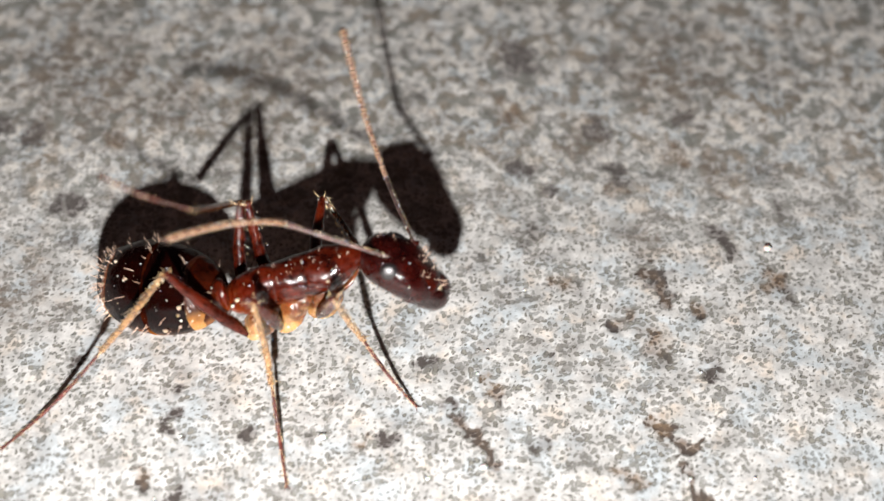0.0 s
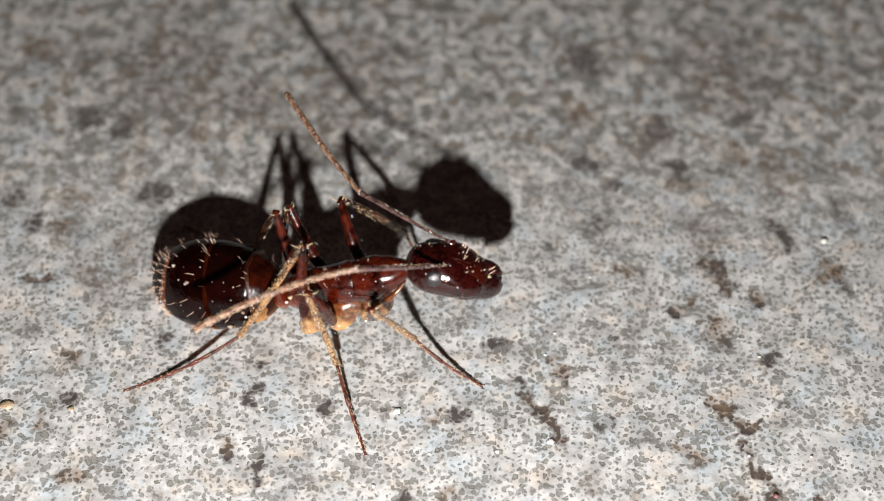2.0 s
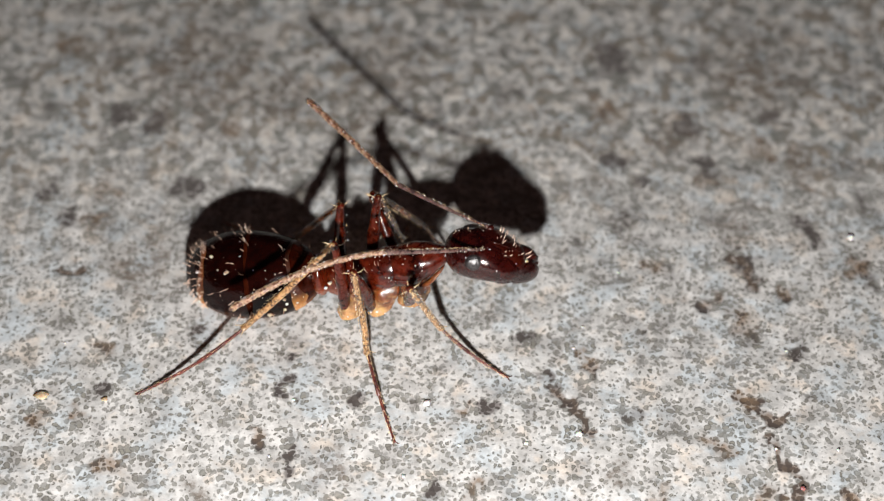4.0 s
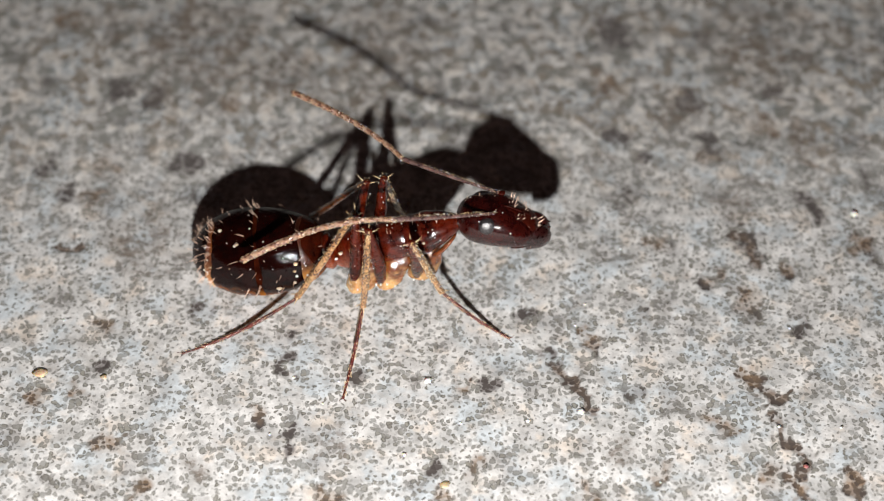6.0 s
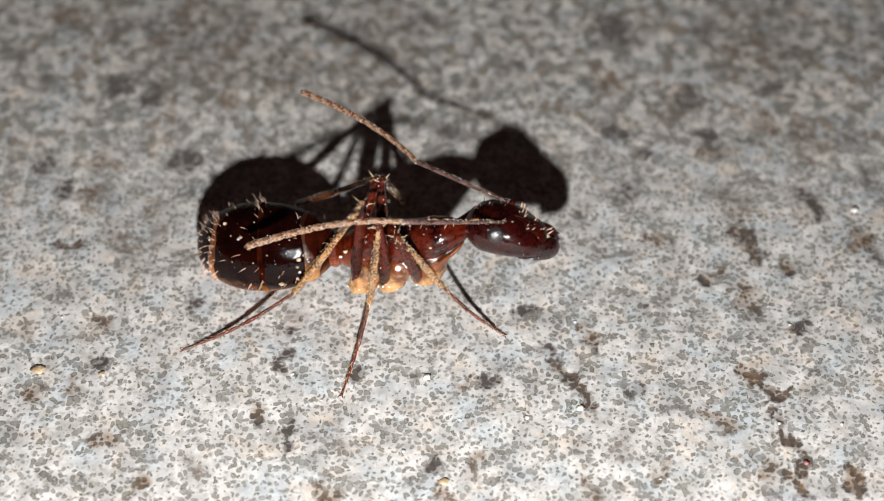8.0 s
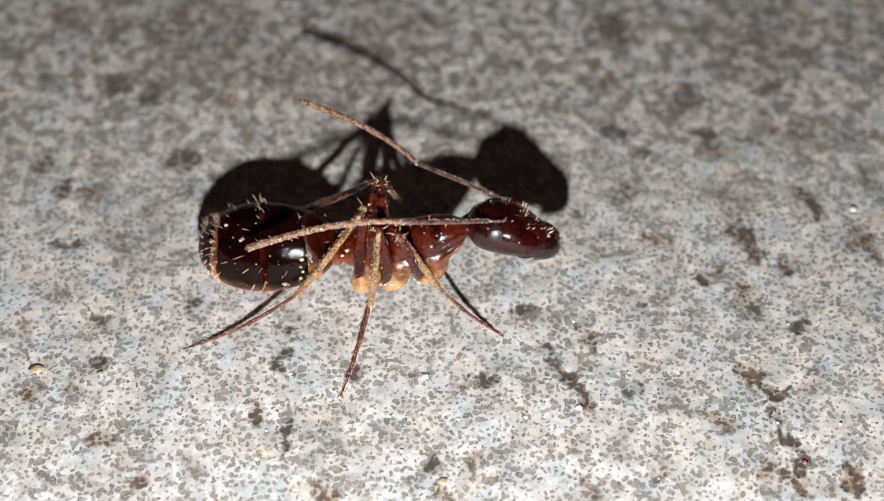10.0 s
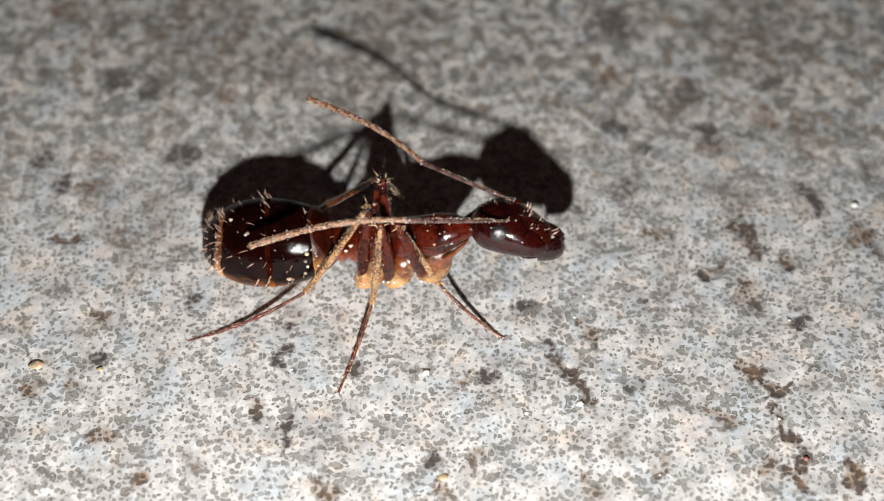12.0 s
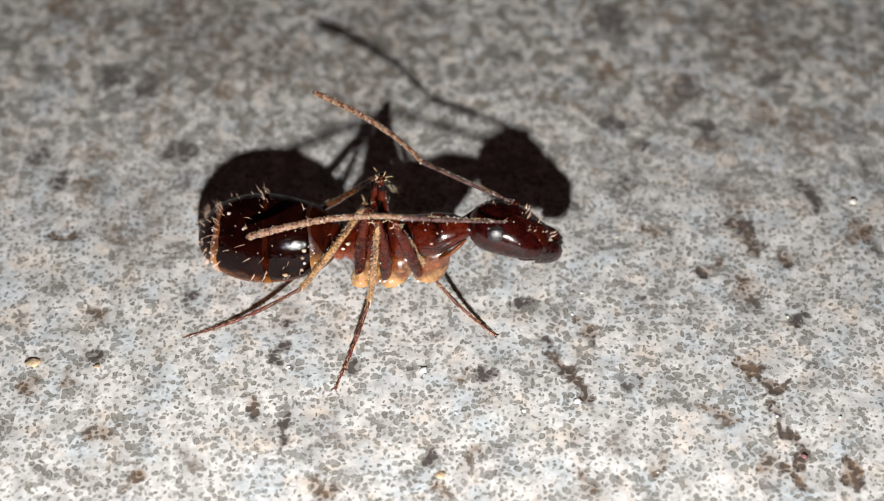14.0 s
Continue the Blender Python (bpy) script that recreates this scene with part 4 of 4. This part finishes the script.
# feet and ankles on the ground: seconds, place
FEET = {
    "near_front": [(0, 1.25, -2.18, 0), (0.5, 1.28, -2.17, 0), (0.8, 1.31, -2.15, 0), (1.5, 1.18, -2.2, 0), (3.2, 1.12, -2.17, 0), (4.6, 1.12, -2.17, 0), (4.8, 1.13, -2.0, 0.25), (5.0, 1.13, -1.81, 0), (5.3, 1.13, -1.81, 0),
                   (6.5, 1.12, -1.82, 0), (7.5, 1.06, -1.82, 0), (10.5, 1.05, -1.87, 0), (12.5, 1.0, -2.0, 0), (14, 0.95, -1.99, 0)],
    "near_middle": [(0, -0.81, -3.63, 0), (0.5, -0.79, -3.63, 0), (0.8, -0.84, -3.48, 0), (1.5, -0.77, -3.59, 0), (3.2, -0.79, -3.51, 0), (4.0, -0.79, -3.51, 0), (4.2, -1.25, -3.3, 0.4), (4.4, -1.68, -3.08, 0), (5.3, -1.68, -3.08, 0),
                    (6.5, -1.68, -3.07, 0), (7.5, -1.69, -3.08, 0), (10.5, -1.69, -3.09, 0), (12.5, -1.73, -3.11, 0), (14, -1.73, -3.09, 0)],
    "near_hind": [(0, -5.32, -2.82, 0), (0.2, -5.2, -2.72, 0), (0.5, -5.05, -1.25, 0.25), (0.8, -5.92, -2.8, 0.3), (1.0, -5.0, -2.24, 0), (1.5, -4.96, -2.28, 0),
                  (3.2, -4.7, -2.24, 0), (3.6, -4.7, -2.24, 0), (3.8, -4.95, -2.4, 0.3), (4.0, -5.2, -2.53, 0), (5.3, -5.2, -2.53, 0), (5.5, -5.17, -2.51, 0), (5.8, -4.8, -2.3, 0.25), (6.0, -4.45, -2.15, 0), (7.5, -4.44, -2.15, 0), (10.5, -4.4, -2.1, 0),
                  (12.5, -4.28, -2.03, 0), (14, -4.31, -2.02, 0)],
    "far_front": [(0, 0.6, 0.6, 0), (0.5, 0.2, 0.7, 0), (3.2, 0.15, 0.7, 0), (4.0, 0.15, 0.7, 0), (4.2, 0.75, 0.75, 0.3), (4.4, 1.3, 0.7, 0), (5.3, 1.3, 0.7, 0), (14, 1.5, 0.6, 0)],
    "far_middle": [(0, -1.5, 1.1, 0), (0.2, -1.9, 1.2, 0.2), (0.5, -2.4, 1.25, 0), (3.2, -2.3, 1.25, 0), (3.4, -2.3, 1.25, 0), (3.6, -1.4, 1.3, 0.3), (3.8, -0.65, 1.3, 0), (14, -0.65, 1.3, 0)],
    "far_hind": [(0, -4.0, 1.65, 1.45), (0.2, -4.3, 1.5, 0), (3.2, -4.1, 1.4, 0), (3.9, -4.1, 1.4, 0), (4.1, -4.0, 1.2, 0.25), (4.3, -3.95, 0.95, 0), (5.3, -3.95, 0.95, 0), (14, -3.7, 0.85, 0)],
}
ANKLES = {
    "near_front": [(0, 0.37, -1.31, 0.75), (0.5, 0.4, -1.8, 0.75), (0.8, 0.2, -1.84, 0.75), (1.5, 0.11, -1.78, 0.75), (3.2, 0.03, -1.9, 0.75),
                   (5.3, 0.23, -1.55, 0.75), (6.5, 0.01, -1.39, 0.75), (7.5, -0.04, -1.34, 0.75), (10.5, -0.03, -1.4, 0.75), (12.5, -0.06, -1.39, 0.75), (14, -0.05, -1.39, 0.75)],
    "near_middle": [(0, -1.09, -1.73, 0.6), (0.5, -1.03, -2.13, 0.6), (0.8, -1.24, -2.09, 0.6), (1.5, -1.29, -2.16, 0.6), (3.2, -1.29, -2.0, 0.6),
                    (5.3, -1.44, -1.55, 0.6), (6.5, -1.32, -1.62, 0.6), (7.5, -1.24, -1.61, 0.6), (10.5, -1.19, -1.65, 0.6), (12.5, -1.17, -1.69, 0.6), (14, -1.15, -1.61, 0.6)],
    "near_hind": [(0, -3.51, -1.01, 0.6), (0.2, -3.16, -1.19, 0.6), (0.5, -3.25, -1.49, 1.19), (0.8, -4.02, -2.23, 1.0), (1.0, -3.15, -1.58, 0.6), (1.5, -3.08, -1.68, 0.6),
                  (3.2, -2.7, -1.51, 0.6), (5.3, -3.19, -1.74, 0.6), (5.5, -3.18, -1.72, 0.6), (6.0, -2.63, -1.43, 0.6), (7.5, -2.45, -1.46, 0.6), (10.5, -2.32, -1.43, 0.6),
                  (12.5, -2.28, -1.45, 0.6), (14, -2.25, -1.4, 0.6)],
    "far_front": [(0, 0.3, 0.5, 0.8), (3.2, -0.1, 0.6, 0.8), (4.0, -0.1, 0.6, 0.8), (4.4, 0.9, 0.2, 0.6), (5.3, 0.9, 0.2, 0.6), (14, 1.1, 0.1, 0.6)],
    "far_middle": [(0, -1.3, 0.4, 0.8), (0.5, -2.3, 0.5, 0.75), (3.4, -2.2, 0.5, 0.75), (3.8, -0.75, 0.5, 0.75), (14, -0.75, 0.5, 0.75)],
    "far_hind": [(0, -2.41, 1.15, 1.2), (0.2, -2.95, 0.8, 0.5), (2.0, -2.9, 0.65, 0.36), (3.2, -2.7, 0.55, 0.4), (5.3, -2.4, 0.35, 0.6), (14, -2.35, 0.1, 0.7)],
}
# where each knee points
KNEES = {
    "near_front": [(0, -0.01, -1.99, 2.63), (0.5, -0.39, -2.36, 2.64), (0.8, -0.55, -2.3, 2.3), (1.5, -0.67, -2.12, 1.9), (3.0, -0.65, -2.16, 2.0), (5.5, -0.37, -1.71, 2.2),
                   (6.5, -0.66, -1.67, 2.4), (7.5, -0.73, -1.79, 2.5), (10.5, -0.7, -1.66, 2.5), (12.5, -0.73, -1.55, 2.5), (14, -0.71, -1.6, 2.5)],
    "near_middle": [(0, -1.17, -1.92, 2.4), (0.5, -1.33, -1.96, 2.5), (1.5, -1.7, -2.2, 2.5), (3.0, -1.61, -2.1, 2.5), (5.5, -1.26, -1.51, 2.5), (6.5, -1.19, -1.52, 2.5),
                    (7.5, -1.03, -1.58, 2.5), (12.5, -0.99, -1.57, 2.5), (14, -0.98, -1.58, 2.5)],
    "near_hind": [(0, -2.74, -1.4, 2.8), (0.2, -2.56, -1.7, 2.7), (0.5, -1.65, -1.2, 2.7), (0.8, -3.01, -2.1, 2.6), (1.0, -1.9, -1.19, 2.6), (1.5, -1.84, -1.31, 2.6),
                  (3.0, -1.58, -1.41, 2.6), (5.5, -2.05, -1.37, 2.6), (6.0, -1.43, -1.26, 2.65), (7.5, -1.29, -1.2, 2.65), (12.5, -1.15, -1.31, 2.65), (14, -1.15, -1.33, 2.65)],
    "far_front": [(0, -0.23, 1.02, 1.59), (0.2, -0.56, 0.63, 1.81), (0.5, -1.0, 0.2, 1.9), (1.0, -1.22, 0.25, 1.95), (2.0, -1.2, 0.22, 1.95), (3.0, -1.17, 0.1, 2.05), (4.0, -1.17, 0.1, 2.05), (4.4, 0.6, -0.6, 2.0), (5.3, 0.6, -0.6, 2.0), (14, 0.85, -0.75, 2.0)],
    "far_middle": [(0, -1.3, -0.1, 2.3), (0.2, -1.5, 0.0, 2.2), (0.5, -1.7, 0.1, 2.1), (1.0, -2.1, -0.05, 2.2), (2.0, -2.05, -0.1, 2.2), (3.0, -1.75, -0.2, 2.2), (3.4, -1.75, -0.2, 2.2), (3.8, -1.1, -0.2, 2.35), (5.5, -1.0, -0.2, 2.4), (7.5, -1.0, -0.5, 2.3), (14, -0.95, -0.55, 2.28)],
    "far_hind": [(0, -1.5, 0.12, 2.37), (0.2, -2.3, 0.3, 2.6), (0.5, -2.22, 0.2, 2.45), (1.0, -2.37, -0.21, 2.32), (2.0, -2.27, -0.27, 2.32), (3.0, -1.95, -0.36, 2.28), (5.5, -1.35, -0.2, 2.2), (7.5, -1.12, -0.32, 2.2), (14, -0.94, -0.31, 2.2)],
}
ELBOWS = {
    "near": [(0, -0.6, -0.9, 3.05), (0.2, -0.9, -1.7, 3.1), (0.5, -1.2, -1.9, 2.6), (0.8, -0.84, -2.48, 3.53), (1.5, -0.84, -2.68, 3.71), (3.2, -0.92, -2.35, 3.13), (5.3, -0.91, -1.55, 3.1),
             (6, -0.78, -1.72, 2.98), (6.5, -0.74, -1.76, 3.02), (7.5, -0.61, -1.9, 3.04), (10.5, -0.59, -1.87, 2.96), (12.5, -0.56, -1.93, 2.98), (14, -0.56, -1.92, 2.98)],
    "far": [(0, 0.82, 1.05, 1.95), (0.2, 0.3, 0.95, 1.85), (0.5, -0.04, 0.8, 1.77), (1.0, -0.90, 0.12, 2.66), (1.5, -0.85, -0.11, 2.62), (2.5, -0.8, -0.1, 2.46), (3.2, -0.71, -0.03, 2.4),
            (5.3, -0.81, 0.47, 2.2), (6, -0.69, 0.32, 2.21), (6.5, -0.65, 0.29, 2.21), (7.5, -0.47, 0.2, 2.2), (10.5, -0.43, 0.23, 2.08), (12.5, -0.35, 0.17, 2.05), (14, -0.32, 0.13, 2.05)],
}
TIPS = {
    "near": [(0, -2.3, -1.9, 4.0), (0.2, -2.6, -1.6, 3.0), (0.5, -1.95, -3.66, 4.53), (0.8, -2.9, -3.3, 3.5), (1.0, -3.3, -3.6, 3.1), (1.5, -3.36, -3.15, 2.7), (3.2, -3.48, -2.49, 2.13), (5.3, -3.3, -1.93, 1.79),
             (6, -3.3, -1.63, 1.86), (6.5, -3.3, -1.59, 1.98), (7.5, -3.19, -1.61, 2.11), (10.5, -3.15, -1.58, 1.96), (12.5, -3.12, -1.63, 2.0), (14, -3.1, -1.49, 2.0)],
    "far": [(0, 0.12, 3.05, 3.5), (0.2, -0.8, 2.9, 2.8), (0.5, -1.42, 2.73, 2.73), (0.8, -1.9, 2.56, 2.75), (1.5, -2.12, 2.13, 2.75), (2.5, -2.27, 2.15, 2.66), (3.2, -2.19, 2.04, 2.62),
            (5.3, -2.67, 2.06, 2.28), (6, -2.64, 1.83, 2.3), (6.5, -2.55, 1.92, 2.3), (7.5, -2.45, 1.81, 2.3), (10.5, -2.42, 1.54, 2.2), (12.5, -2.27, 1.54, 2.2), (14, -2.15, 1.6, 2.2)],
}
# sideways bow of each whip: straight early on, arched later
BOW = {"near": [(0, 0.1), (3.2, 0.12), (5.3, 0.2), (7.0, 0.13), (14, 0.12)], "far": [(0, -0.05), (3.2, -0.04), (5.3, 0.08), (6.5, 0.12), (14, 0.12)]}


def track(rows, t):
    """A row of numbers at time t, in a straight line between its neighbours."""
    ts = [r[0] for r in rows]
    return Vector([float(np.interp(t, ts, [r[k] for r in rows])) for k in range(1, len(rows[0]))])


def ant_pose(t):
    ts = [r[0] for r in ANT_ROWS]
    x, y, z, a, b, c = (float(np.interp(t, ts, [r[k] for r in ANT_ROWS])) for k in range(1, 7))
    return pose(x * MM, y * MM, z * MM, a, b, c)


def carried_point(t, p):
    """Where a point of the resting stance is at time t."""
    return ant_pose(t) @ ((Vector(p) - STANCE) * MM) / MM


def joint_pose(rows, joint, t):
    """Pose of the gaster or head in the insect's own space."""
    ts = [r[0] for r in rows]
    pitch, yaw = (float(np.interp(t, ts, [r[k] for r in rows])) for k in (1, 2))
    return pose(*((joint - STANCE) * MM), 0, pitch, yaw)


def bent_joint(a, b, first, second, pole):
    """The joint between a and b of two pieces of those lengths, bent towards pole."""
    d = b - a
    dist = min(d.length, (first + second) * 0.998)
    along = (first ** 2 - second ** 2 + dist ** 2) / (2 * dist)
    high = max(first ** 2 - along ** 2, 0.0) ** 0.5
    d.normalize()
    side = (pole - d * pole.dot(d)).normalized()
    return a + d * along + side * high


def motions():
    times = sorted({float(r[0]) for r in ANT_ROWS} | {float(r[0]) for rows in FEET.values() for r in rows})
    walk(ant, [(t, ant_pose(t)) for t in times])
    for ob in ant.children:
        if ob.name.startswith("gaster"):
            walk(ob, [(t, joint_pose(GASTER_ROWS, WAIST, t)) for t in times])
        elif ob.name.startswith("head"):
            walk(ob, [(t, joint_pose(HEAD_ROWS, NECK, t)) for t in times])
    for key, (femur, tibia, tarsus) in LEG_PARTS.items():
        _, hip0, knee0, ankle0, foot0 = (Vector(p) for p in LEGS[key])
        thigh, shin, toe = (knee0 - hip0).length, (ankle0 - knee0).length, (foot0 - ankle0).length
        rows = ([], [], [])
        for t in times:
            root = ant_pose(t)
            back = root.inverted()
            foot = track(FEET[key], t)
            hip = carried_point(t, hip0)
            knee = hip + (track(KNEES[key], t) - hip).normalized() * thigh
            ankle = bent_joint(knee, foot, shin, toe, track(ANKLES[key], t) - knee)
            foot = ankle + (foot - ankle).normalized() * toe
            for out, a, b in zip(rows, (hip, knee, ankle), (knee, ankle, foot)):
                out.append((t, back @ between(a, b)))
        for ob, out in zip((femur, tibia, tarsus), rows):
            walk(ob, out)
    for key, (scape, segments) in ANTENNAE.items():
        scape_rows, rows = [], [[] for _ in segments]
        for t in times:
            back = ant_pose(t).inverted()
            base = ant_pose(t) @ joint_pose(HEAD_ROWS, NECK, t) @ ((Vector(ANTENNA_SOCKETS[key]) - NECK) * MM) / MM
            elbow = base + (track(ELBOWS[key], t) - base).normalized() * SCAPE_LENGTH[key]
            m = back @ between(base, elbow)
            scape_rows.append((t, m))
            d = track(TIPS[key], t) - elbow
            reach = min(d.length, WHIP_LENGTH[key] * 0.985)
            side = d.cross(Vector((0, -0.643, 0.766))).normalized() * float(np.interp(t, [r[0] for r in BOW[key]], [r[1] for r in BOW[key]]))
            along = d.normalized() * reach
            dots = [elbow + along * (k / JOINTS) + side * math.sin(math.pi * (k / JOINTS) ** 0.85) for k in range(JOINTS + 1)]
            local = m.inverted()
            for k in range(JOINTS):
                rows[k].append((t, local @ back @ between(dots[k], dots[k + 1])))
        walk(scape, scape_rows)
        for ob, out in zip(segments, rows):
            walk(ob, out)


motions()
